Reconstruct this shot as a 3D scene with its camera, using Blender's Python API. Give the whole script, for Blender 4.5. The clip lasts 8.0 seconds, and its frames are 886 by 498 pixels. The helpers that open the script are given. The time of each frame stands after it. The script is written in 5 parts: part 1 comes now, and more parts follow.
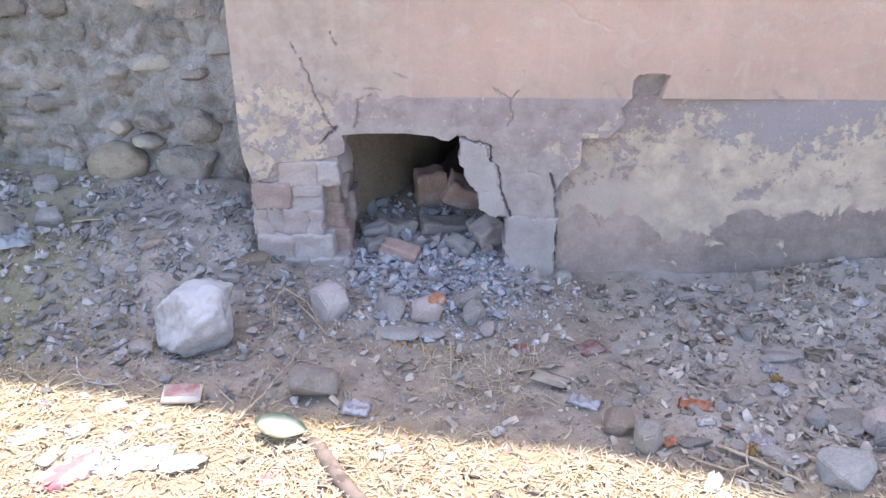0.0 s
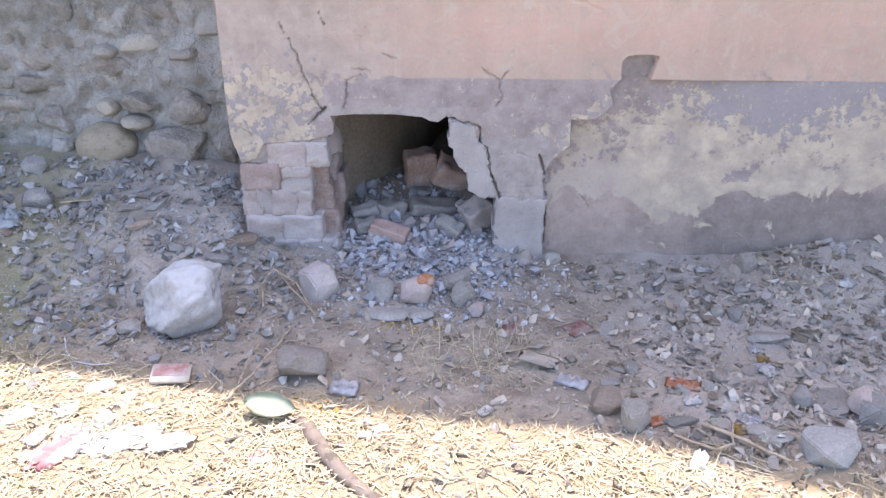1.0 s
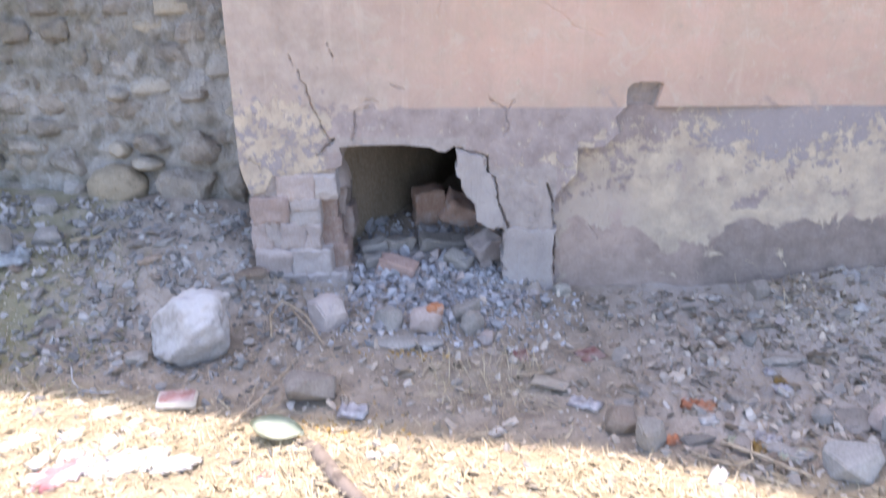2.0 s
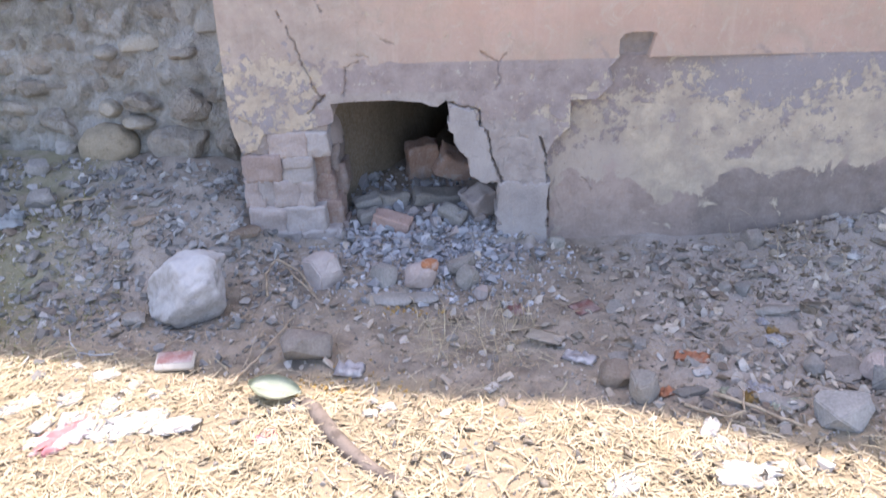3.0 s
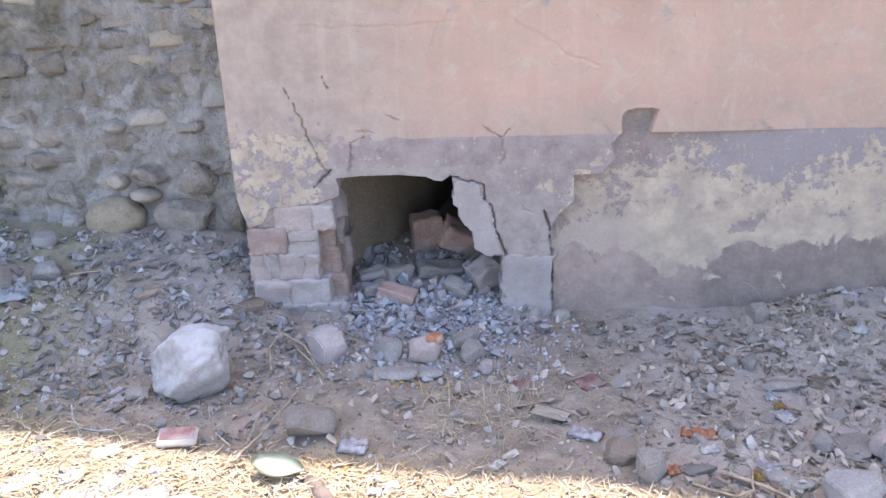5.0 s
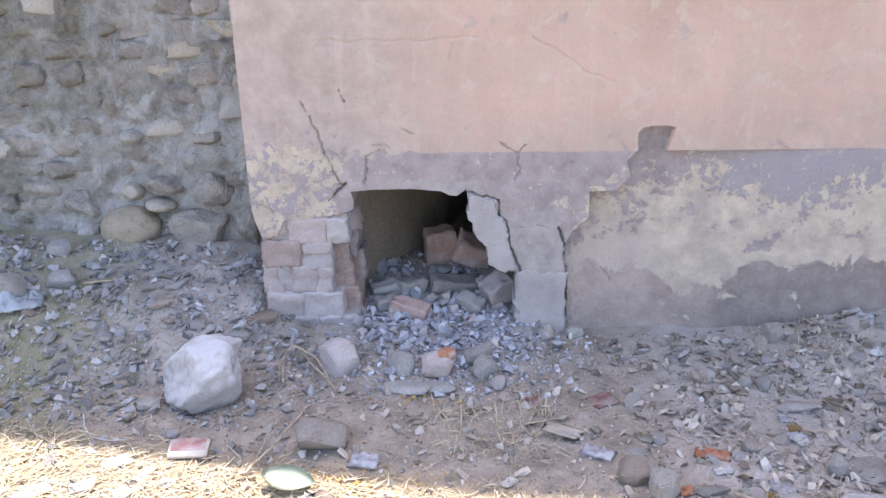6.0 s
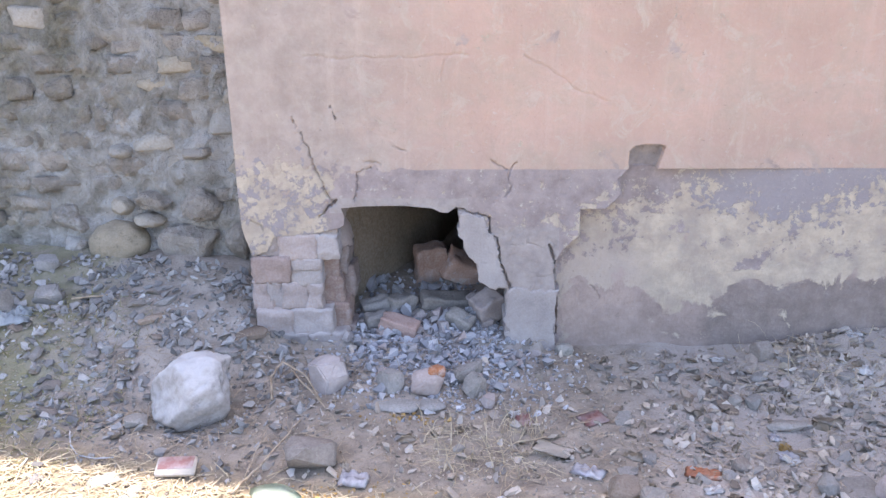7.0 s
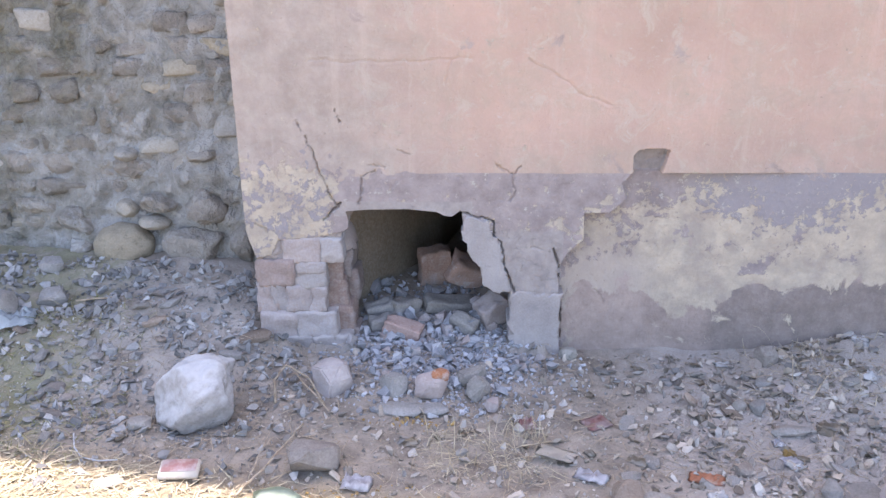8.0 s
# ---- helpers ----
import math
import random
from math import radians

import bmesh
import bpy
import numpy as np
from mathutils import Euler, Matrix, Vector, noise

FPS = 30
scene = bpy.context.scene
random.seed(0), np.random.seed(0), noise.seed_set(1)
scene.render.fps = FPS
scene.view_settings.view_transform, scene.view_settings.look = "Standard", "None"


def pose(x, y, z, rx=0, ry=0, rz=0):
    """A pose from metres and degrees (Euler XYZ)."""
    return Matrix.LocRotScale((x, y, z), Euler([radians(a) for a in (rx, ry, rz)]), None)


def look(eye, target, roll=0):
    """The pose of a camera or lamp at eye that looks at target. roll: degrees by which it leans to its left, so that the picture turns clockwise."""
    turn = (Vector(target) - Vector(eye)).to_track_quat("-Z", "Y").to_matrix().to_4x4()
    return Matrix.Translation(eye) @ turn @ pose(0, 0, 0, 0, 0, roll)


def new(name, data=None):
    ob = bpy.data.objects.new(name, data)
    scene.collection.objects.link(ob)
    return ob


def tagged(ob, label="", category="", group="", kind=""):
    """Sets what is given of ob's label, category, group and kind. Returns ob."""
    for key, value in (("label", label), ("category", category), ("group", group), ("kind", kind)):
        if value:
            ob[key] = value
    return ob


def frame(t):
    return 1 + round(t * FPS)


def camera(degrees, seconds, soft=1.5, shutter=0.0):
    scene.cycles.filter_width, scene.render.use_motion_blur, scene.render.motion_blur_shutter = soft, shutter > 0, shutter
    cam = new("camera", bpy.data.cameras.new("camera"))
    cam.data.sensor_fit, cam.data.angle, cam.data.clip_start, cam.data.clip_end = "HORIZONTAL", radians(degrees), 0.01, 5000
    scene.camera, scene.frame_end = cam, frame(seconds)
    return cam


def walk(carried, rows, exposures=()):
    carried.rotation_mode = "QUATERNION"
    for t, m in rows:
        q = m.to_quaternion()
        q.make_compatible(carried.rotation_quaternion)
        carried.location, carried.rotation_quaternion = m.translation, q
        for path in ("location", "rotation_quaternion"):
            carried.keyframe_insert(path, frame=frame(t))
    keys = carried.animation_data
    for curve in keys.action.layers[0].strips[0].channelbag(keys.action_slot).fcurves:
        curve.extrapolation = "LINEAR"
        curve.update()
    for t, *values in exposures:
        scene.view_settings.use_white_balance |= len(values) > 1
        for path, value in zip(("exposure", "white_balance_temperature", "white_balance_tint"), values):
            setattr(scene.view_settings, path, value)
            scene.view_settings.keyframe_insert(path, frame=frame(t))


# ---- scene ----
EXPOSURES = ((0, 2.15), (2.0, 2.2), (3.5, 1.89), (4.5, 2.08), (8, 2.25))
KELVIN, TINT, SKY, SUN_POWER = 6850, 18, 0.15, 2.25
SHADE_EDGE_A, SHADE_EDGE_B = 0.662, -1.138  # front edge of the added shading slab at its two ends
PINK_A, PINK_B, PINK_C = (0.46, 0.325, 0.26), (0.58, 0.405, 0.33), (0.46, 0.36, 0.285)
DADO_A, DADO_B, SLATE = (0.265, 0.222, 0.214), (0.385, 0.328, 0.314), (0.305, 0.28, 0.288)
CREAM_A, CREAM_B = (0.41, 0.343, 0.28), (0.59, 0.51, 0.395)
DAMP_A, DAMP_B = (0.275, 0.218, 0.192), (0.43, 0.345, 0.305)
cam = camera(51.0, 8.0, soft=1.4, shutter=0.35)
# seconds, x, y, z, yaw, pitch, roll
PATH_ROWS = (
    (0, 0.037, -2.602, 1.479, 1.27, -27.98, 0.00), (0.5, 0.041, -2.601, 1.478, 1.07, -28.27, -0.10),
    (1, 0.048, -2.611, 1.468, 0.75, -28.86, 0.30), (1.1, 0.047, -2.610, 1.465, 0.85, -28.85, 0.10),
    (1.2, 0.046, -2.608, 1.462, 1.19, -27.97, -0.18), (1.3, 0.044, -2.606, 1.457, 1.40, -26.75, -0.60),
    (1.4, 0.042, -2.605, 1.452, 1.55, -25.95, -0.90), (1.5, 0.040, -2.604, 1.447, 1.74, -25.27, -1.10),
    (1.6, 0.043, -2.618, 1.422, 2.10, -23.75, -1.10), (1.7, 0.046, -2.632, 1.397, 2.50, -22.50, -1.05),
    (1.8, 0.049, -2.645, 1.372, 2.64, -21.83, -1.01), (1.9, 0.052, -2.658, 1.347, 2.10, -22.70, -0.85),
    (2, 0.054, -2.669, 1.326, 1.47, -23.89, -0.70), (2.1, 0.056, -2.671, 1.323, 1.50, -26.00, -0.58),
    (2.2, 0.058, -2.672, 1.322, 1.56, -28.29, -0.48), (2.45, 0.062, -2.668, 1.330, 1.60, -31.30, -0.80),
    (2.9, 0.067, -2.658, 1.352, 1.50, -28.20, -1.60), (3.3, 0.070, -2.650, 1.370, 1.31, -25.64, -2.10),
    (3.5, 0.071, -2.647, 1.377, 0.98, -25.37, -1.90), (4, 0.072, -2.648, 1.377, 1.10, -24.61, -2.30),
    (4.5, 0.069, -2.644, 1.384, 0.78, -24.08, -1.80), (5, 0.068, -2.647, 1.383, 1.62, -23.36, -1.80),
    (5.2, 0.066, -2.646, 1.384, 2.00, -22.95, -1.70), (6.3, 0.054, -2.639, 1.388, 2.15, -22.43, -1.00),
    (6.5, 0.052, -2.637, 1.389, 1.83, -22.24, -1.00), (7, 0.051, -2.633, 1.393, 1.51, -21.69, -0.60),
    (7.5, 0.057, -2.632, 1.395, 1.76, -21.55, -0.40), (8, 0.053, -2.631, 1.397, 1.82, -21.56, -0.50),
)
walk(cam, [(t, pose(x, y, z, 90 + pitch, 0, yaw) @ pose(0, 0, 0, 0, 0, roll)) for t, x, y, z, yaw, pitch, roll in PATH_ROWS],
     exposures=[(t, stops, KELVIN, TINT) for t, stops in EXPOSURES])

# ---------------------------------------------------------------- light
world = bpy.data.worlds.new("sky_world")
scene.world = world
world.use_nodes = True
sky = world.node_tree.nodes.new("ShaderNodeTexSky")
sky.sky_type, sky.sun_disc = "NISHITA", False
SUN_EL, SUN_AZ = 74.0, 12.0  # degrees; azimuth from +y towards +x
sky.sun_elevation, sky.sun_rotation = radians(SUN_EL), radians(SUN_AZ)
sky.dust_density = 2.0
background = world.node_tree.nodes["Background"]
background.inputs["Strength"].default_value = SKY
world.node_tree.links.new(sky.outputs["Color"], background.inputs["Color"])
sun = new("sun", bpy.data.lights.new("sun", "SUN"))
sun.data.energy, sun.data.angle, sun.data.color = SUN_POWER, radians(1.0), (1.0, 0.96, 0.90)
to_sun = Vector((math.sin(radians(SUN_AZ)) * math.cos(radians(SUN_EL)), math.cos(radians(SUN_AZ)) * math.cos(radians(SUN_EL)), math.sin(radians(SUN_EL))))
sun.matrix_world = look(to_sun * 20, (0, 0, 0))


# ---------------------------------------------------------------- materials
class Nodes:
    """A short way to write a node material."""

    def __init__(self, name):
        self.mat = bpy.data.materials.new(name)
        self.mat.use_nodes = True
        self.tree = self.mat.node_tree
        self.bsdf = self.tree.nodes["Principled BSDF"]
        self.coord = self.add("ShaderNodeTexCoord").outputs["Object"]

    def add(self, kind, **inputs):
        node = self.tree.nodes.new(kind)
        for key, value in inputs.items():
            self.put(node.inputs[key.replace("_", " ")], value)
        return node

    def put(self, socket, value):
        if isinstance(value, bpy.types.NodeSocket):
            self.tree.links.new(value, socket)
        else:
            socket.default_value = (*value, 1.0) if isinstance(value, tuple) and len(value) == 3 and socket.type == "RGBA" else value

    def noise(self, scale, detail=4.0, rough=0.6, coord=None, distort=0.0):
        return self.add("ShaderNodeTexNoise", Vector=coord or self.coord, Scale=scale, Detail=detail, Roughness=rough, Distortion=distort).outputs["Fac"]

    def ramp(self, fac, low, high):
        return self.add("ShaderNodeMapRange", Value=fac, From_Min=low, From_Max=high).outputs["Result"]

    def math(self, op, a, b=0.0):
        node = self.tree.nodes.new("ShaderNodeMath")
        node.operation = op
        self.put(node.inputs[0], a)
        self.put(node.inputs[1], b)
        return node.outputs[0]

    def mix(self, fac, a, b, blend="MIX"):
        node = self.tree.nodes.new("ShaderNodeMix")
        node.data_type, node.blend_type = "RGBA", blend
        self.put(node.inputs[0], fac)
        self.put(node.inputs[6], a)
        self.put(node.inputs[7], b)
        return node.outputs[2]

    def field(self, name):
        node = self.tree.nodes.new("ShaderNodeAttribute")
        node.attribute_name = name
        return node.outputs["Fac"]

    def random(self):
        return self.add("ShaderNodeObjectInfo").outputs["Random"]

    def island(self):
        return self.add("ShaderNodeNewGeometry").outputs["Random Per Island"]

    def done(self, color, rough=0.9, bump=None, strength=0.4, distance=0.01, specular=0.25):
        self.put(self.bsdf.inputs["Base Color"], color)
        self.put(self.bsdf.inputs["Roughness"], rough)
        self.bsdf.inputs["Specular IOR Level"].default_value = specular
        if bump is not None:
            node = self.add("ShaderNodeBump", Height=bump, Strength=strength, Distance=distance)
            self.tree.links.new(node.outputs["Normal"], self.bsdf.inputs["Normal"])
        return self.mat


def stone_material(name, dark, light, stain=(0.2, 0.18, 0.15), stain_at=0.6, scale=1.0, island=False, dust=None, spread=0.35):
    n = Nodes(name)
    col = n.mix(n.ramp(n.noise(9 * scale, 5), 0.3, 0.7), dark, light)
    col = n.mix(n.math("MULTIPLY", n.ramp(n.noise(22 * scale, 4, 0.7), stain_at, stain_at + 0.12), 0.8), col, stain)
    # lighter tone on upward faces: settled dust, or the boulder's painted sky light
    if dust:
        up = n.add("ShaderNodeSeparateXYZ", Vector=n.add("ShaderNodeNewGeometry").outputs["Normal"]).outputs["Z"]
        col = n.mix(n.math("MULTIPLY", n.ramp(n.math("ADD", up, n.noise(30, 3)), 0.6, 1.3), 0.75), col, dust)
    grain = n.noise(140 * scale, 3, 0.7)
    col = n.mix(n.math("MULTIPLY", n.ramp(grain, 0.35, 0.7), 0.25), col, n.mix(0.5, col, (0.75, 0.74, 0.72)))
    rnd = n.island() if island else n.random()
    shade = n.add("ShaderNodeHueSaturation", Color=col, Value=n.math("ADD", n.math("MULTIPLY", rnd, spread * 2), 1 - spread), Saturation=n.math("ADD", n.math("MULTIPLY", n.math("FRACT", n.math("MULTIPLY", rnd, 7.13)), 0.8), 0.6)).outputs[0]
    height = n.math("ADD", n.noise(40 * scale, 5), n.math("MULTIPLY", grain, 0.4))
    return n.done(shade, 0.92, height, 0.5, 0.006)


def plain_material(name, color, second=None, scale=30, rough=0.7, bump=0.2, threshold=(0.45, 0.6), specular=0.3):
    n = Nodes(name)
    tone = n.noise(scale, 4)
    col = n.mix(n.ramp(tone, *threshold), color, second or tuple(c * 0.75 for c in color))
    return n.done(col, rough, n.noise(scale * 4, 4), bump, 0.004, specular)


def ground_material():
    n = Nodes("dry_soil")
    big, mid, fine = n.noise(1.7, 4), n.noise(11, 6, 0.65), n.noise(75, 5, 0.7)
    col = n.mix(n.ramp(mid, 0.33, 0.68), (0.22, 0.185, 0.152), (0.43, 0.368, 0.305))
    col = n.mix(n.math("MULTIPLY", n.ramp(n.math("ADD", n.field("dust"), n.math("MULTIPLY", n.math("SUBTRACT", mid, 0.5), 0.9)), 0.25, 0.75), 0.8), col, (0.46, 0.415, 0.38))
    col = n.mix(n.math("MULTIPLY", n.ramp(n.math("ADD", n.field("moss"), n.math("MULTIPLY", n.math("SUBTRACT", n.noise(18, 4), 0.5), 1.4)), 0.35, 0.8), 0.7), col, (0.21, 0.21, 0.11))
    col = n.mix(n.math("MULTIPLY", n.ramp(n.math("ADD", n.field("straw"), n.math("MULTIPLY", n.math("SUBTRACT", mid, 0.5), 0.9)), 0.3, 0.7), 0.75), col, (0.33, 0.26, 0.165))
    col = n.mix(n.math("MULTIPLY", n.ramp(fine, 0.5, 0.75), 0.5), col, n.mix(0.5, col, (0.42, 0.39, 0.35)))
    col = n.mix(n.math("MULTIPLY", n.ramp(n.noise(190, 2), 0.58, 0.7), 0.4), col, (0.10, 0.08, 0.065))
    col = n.mix(n.math("MULTIPLY", n.ramp(big, 0.45, 0.7), 0.25), col, (0.24, 0.20, 0.16))
    return n.done(col, 0.95, n.math("ADD", fine, mid), 0.7, 0.012, 0.15)


def wall_material():
    """Pink limewash over a grey dado; peeled to cream undercoat, damp stucco near the ground."""
    n = Nodes("old_limewash")
    blot, mid, fine = n.noise(3.2, 5), n.noise(14, 6, 0.65), n.noise(90, 5, 0.7)
    flake = n.math("ADD", n.math("MULTIPLY", n.noise(13, 6, 0.7, distort=0.5), 0.6), n.math("MULTIPLY", n.noise(42, 5, 0.65, distort=0.4), 0.4))
    wobble = n.math("MULTIPLY", n.math("SUBTRACT", mid, 0.5), 1.0)
    pink = n.mix(n.ramp(blot, 0.36, 0.66), PINK_A, PINK_B)
    pink = n.mix(n.math("MULTIPLY", n.ramp(n.noise(6.5, 5, 0.7), 0.46, 0.62), 0.75), pink, PINK_C)
    pink = n.mix(n.math("MULTIPLY", n.ramp(n.noise(11, 5, 0.7, distort=0.8), 0.54, 0.64), 0.55), pink, (0.53, 0.46, 0.385))
    pink = n.mix(n.math("MULTIPLY", n.ramp(n.noise(4.5, 6, 0.7, distort=1.0), 0.52, 0.66), 0.55), pink, (0.42, 0.335, 0.265))
    pink = n.mix(n.math("MULTIPLY", n.ramp(n.noise(33, 4, 0.65), 0.64, 0.70), 0.4), pink, (0.55, 0.50, 0.45))
    pink = n.mix(n.math("MULTIPLY", n.field("pale"), 0.8), pink, n.mix(n.ramp(mid, 0.35, 0.65), (0.31, 0.268, 0.236), (0.44, 0.385, 0.345)))
    streak = n.noise(1.0, 4, 0.6, coord=n.add("ShaderNodeMapping", Vector=n.coord, Scale=(22, 1, 1.4)).outputs[0])
    pink = n.mix(n.math("MULTIPLY", n.ramp(streak, 0.55, 0.75), 0.28), pink, (0.60, 0.50, 0.44))
    dado = n.mix(n.ramp(mid, 0.35, 0.65), DADO_A, DADO_B)
    dado = n.mix(n.math("MULTIPLY", n.ramp(n.math("ADD", n.field("slate"), wobble), 0.35, 0.75), 0.8), dado, SLATE)
    dado = n.mix(n.math("MULTIPLY", n.ramp(n.noise(38, 4, 0.7), 0.60, 0.67), 0.8), dado, (0.47, 0.435, 0.38))
    cream = n.mix(n.ramp(mid, 0.35, 0.7), CREAM_A, CREAM_B)
    cream = n.mix(n.math("MULTIPLY", n.ramp(n.noise(9, 5, 0.65), 0.45, 0.65), 0.6), cream, (0.33, 0.285, 0.25))
    cream = n.mix(n.math("MULTIPLY", n.ramp(n.math("ADD", n.field("beige"), wobble), 0.3, 0.8), 0.75), cream, (0.44, 0.372, 0.325))
    damp = n.mix(n.ramp(n.noise(9, 6, 0.7), 0.35, 0.65), DAMP_A, DAMP_B)
    damp = n.mix(n.math("MULTIPLY", n.ramp(n.math("ADD", n.field("wet"), wobble), 0.35, 0.8), 0.65), damp, n.mix(n.ramp(n.noise(16, 5, 0.7), 0.4, 0.62), (0.155, 0.134, 0.123), (0.245, 0.212, 0.197)))
    bare = n.mix(n.ramp(n.noise(24, 5), 0.35, 0.65), (0.30, 0.265, 0.25), (0.40, 0.355, 0.335))
    col = n.mix(n.ramp(n.math("ADD", n.field("dado"), n.math("MULTIPLY", wobble, 0.12)), 0.46, 0.54), pink, dado)
    peel = n.math("ADD", n.field("cream"), n.math("MULTIPLY", n.math("SUBTRACT", flake, 0.5), 4.3))
    col = n.mix(n.ramp(peel, 0.42, 0.57), col, cream)
    low = n.math("ADD", n.field("damp"), n.math("MULTIPLY", n.math("SUBTRACT", n.noise(9, 6, 0.62, distort=0.5), 0.5), 3.0))
    col = n.mix(n.ramp(low, 0.44, 0.58), col, damp)
    col = n.mix(n.ramp(n.math("ADD", n.field("bare"), n.math("MULTIPLY", wobble, 0.6)), 0.42, 0.58), col, bare)
    col = n.mix(n.math("MULTIPLY", n.ramp(fine, 0.5, 0.72), 0.22), col, n.mix(0.5, col, (0.6, 0.57, 0.53)))
    col = n.mix(n.math("MULTIPLY", n.ramp(n.noise(55, 3), 0.68, 0.74), 0.35), col, (0.15, 0.13, 0.12))
    return n.done(col, 0.9, n.math("ADD", n.math("ADD", fine, n.math("MULTIPLY", mid, 0.6)), n.math("MULTIPLY", n.ramp(peel, 0.45, 0.55), -0.5)), 0.6, 0.007)


def mossy_material(name, dark, light, spread):
    """Weathered masonry: smeared lime in patches, olive moss and black grime spreading from the shaded end."""
    n = Nodes(name)
    place = n.add("ShaderNodeNewGeometry").outputs["Position"]
    split = n.add("ShaderNodeSeparateXYZ", Vector=place)
    patch, mid, fine = n.noise(6.5, 6, 0.7, place, 0.6), n.noise(24, 5, 0.7, place, 0.5), n.noise(120, 4, 0.7, place)
    col = n.mix(n.ramp(n.math("ADD", n.math("MULTIPLY", patch, 0.7), n.math("MULTIPLY", mid, 0.3)), 0.4, 0.6), dark, light)
    col = n.mix(n.math("MULTIPLY", n.ramp(n.noise(9, 6, 0.7, place, 1.0), 0.54, 0.62), 0.6), col, (0.47, 0.46, 0.44))
    reach = n.math("ADD", n.math("MULTIPLY", n.ramp(split.outputs["X"], -0.9, -1.6), 0.17), n.math("MULTIPLY", n.ramp(split.outputs["Z"], 0.35, 0.9), 0.10))
    moss = n.ramp(n.math("ADD", n.math("ADD", n.math("MULTIPLY", n.noise(4.2, 6, 0.7, place, 0.8), 0.75), n.math("MULTIPLY", mid, 0.25)), reach), 0.62, 0.82)
    col = n.mix(n.math("MULTIPLY", moss, 0.75), col, n.mix(n.ramp(mid, 0.4, 0.62), (0.085, 0.078, 0.05), (0.20, 0.185, 0.125)))
    col = n.mix(n.math("MULTIPLY", n.ramp(n.noise(60, 4, 0.7, place), 0.6, 0.68), 0.55), col, (0.10, 0.09, 0.075))
    col = n.mix(n.math("MULTIPLY", n.ramp(fine, 0.5, 0.72), 0.3), col, n.mix(0.5, col, (0.6, 0.58, 0.54)))
    shade = n.add("ShaderNodeHueSaturation", Color=col, Value=n.math("ADD", n.math("MULTIPLY", n.random(), spread * 2), 1 - spread)).outputs[0]
    height = n.math("ADD", n.math("MULTIPLY", mid, 1.6), n.math("ADD", n.math("MULTIPLY", patch, 1.5), n.math("MULTIPLY", fine, 0.5)))
    return n.done(shade, 0.93, height, 0.9, 0.02)


MAT_GROUND = ground_material()
MAT_WALL = wall_material()
# here the dust tone paints the sky's brightness onto the boulder's top
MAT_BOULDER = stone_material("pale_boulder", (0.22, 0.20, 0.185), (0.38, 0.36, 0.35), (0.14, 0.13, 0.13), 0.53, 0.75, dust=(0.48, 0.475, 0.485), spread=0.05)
# dusty grey rubble; the bluish tint is lens haze put into the colour
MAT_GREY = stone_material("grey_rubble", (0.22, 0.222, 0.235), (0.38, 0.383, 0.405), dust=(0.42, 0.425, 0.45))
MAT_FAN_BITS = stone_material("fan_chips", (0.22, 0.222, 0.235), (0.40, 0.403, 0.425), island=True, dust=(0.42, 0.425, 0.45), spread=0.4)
MAT_GREY_BITS = stone_material("grey_chips", (0.185, 0.177, 0.17), (0.335, 0.325, 0.315), island=True, spread=0.45)
MAT_STONE = stone_material("warm_grey_stone", (0.18, 0.165, 0.15), (0.30, 0.28, 0.26), (0.13, 0.115, 0.10), 0.6, spread=0.15)
MAT_JAMB = stone_material("jamb_brick", (0.23, 0.16, 0.135), (0.30, 0.235, 0.205), (0.31, 0.265, 0.25), 0.50, spread=0.12)
MAT_BROWN = stone_material("brown_stone", (0.18, 0.145, 0.12), (0.29, 0.24, 0.20))
MAT_BROWN_BITS = stone_material("brown_chips", (0.27, 0.23, 0.193), (0.43, 0.38, 0.325), island=True, spread=0.4)
MAT_WALLSTONE = mossy_material("wall_stone", (0.27, 0.24, 0.205), (0.44, 0.395, 0.345), 0.15)
MAT_TANSTONE = stone_material("tan_boulder", (0.25, 0.22, 0.172), (0.38, 0.335, 0.268), (0.2, 0.175, 0.13), 0.54, spread=0.12)
MAT_MORTAR = mossy_material("lime_mortar", (0.25, 0.234, 0.20), (0.46, 0.44, 0.41), 0.05)
MAT_BRICK = stone_material("plastered_brick", (0.29, 0.243, 0.228), (0.41, 0.358, 0.34), (0.35, 0.245, 0.20), 0.60, dust=(0.38, 0.335, 0.315), spread=0.07)
MAT_REDBRICK = stone_material("broken_red_brick", (0.28, 0.14, 0.09), (0.38, 0.215, 0.15), (0.40, 0.35, 0.33), 0.52, spread=0.15)
MAT_PINKBRICK = stone_material("dusty_brick", (0.29, 0.21, 0.185), (0.41, 0.32, 0.285), (0.33, 0.16, 0.09), 0.66, spread=0.15)
MAT_PLASTERBIT = stone_material("plaster_slab", (0.30, 0.255, 0.24), (0.43, 0.373, 0.352), (0.28, 0.26, 0.25), 0.6, spread=0.08)
# plaster tone lowered so the colour itself carries some of the cavity's shade
MAT_INSIDE = stone_material("darkened_inner_plaster", (0.155, 0.132, 0.105), (0.215, 0.184, 0.148), (0.22, 0.19, 0.15), 0.66, 0.7, spread=0.05)
MAT_STRAW = plain_material("dry_straw", (0.52, 0.445, 0.315), (0.36, 0.295, 0.195), 25, 0.75)
MAT_TWIG = plain_material("dry_twig", (0.42, 0.34, 0.25), (0.26, 0.2, 0.14), 40, 0.8)
MAT_ROOT = plain_material("old_root", (0.19, 0.155, 0.135), (0.11, 0.088, 0.075), 30, 0.9, 0.6)
MAT_LEAF = plain_material("pale_green_leaf", (0.46, 0.51, 0.41), (0.58, 0.61, 0.53), 14, 0.5)
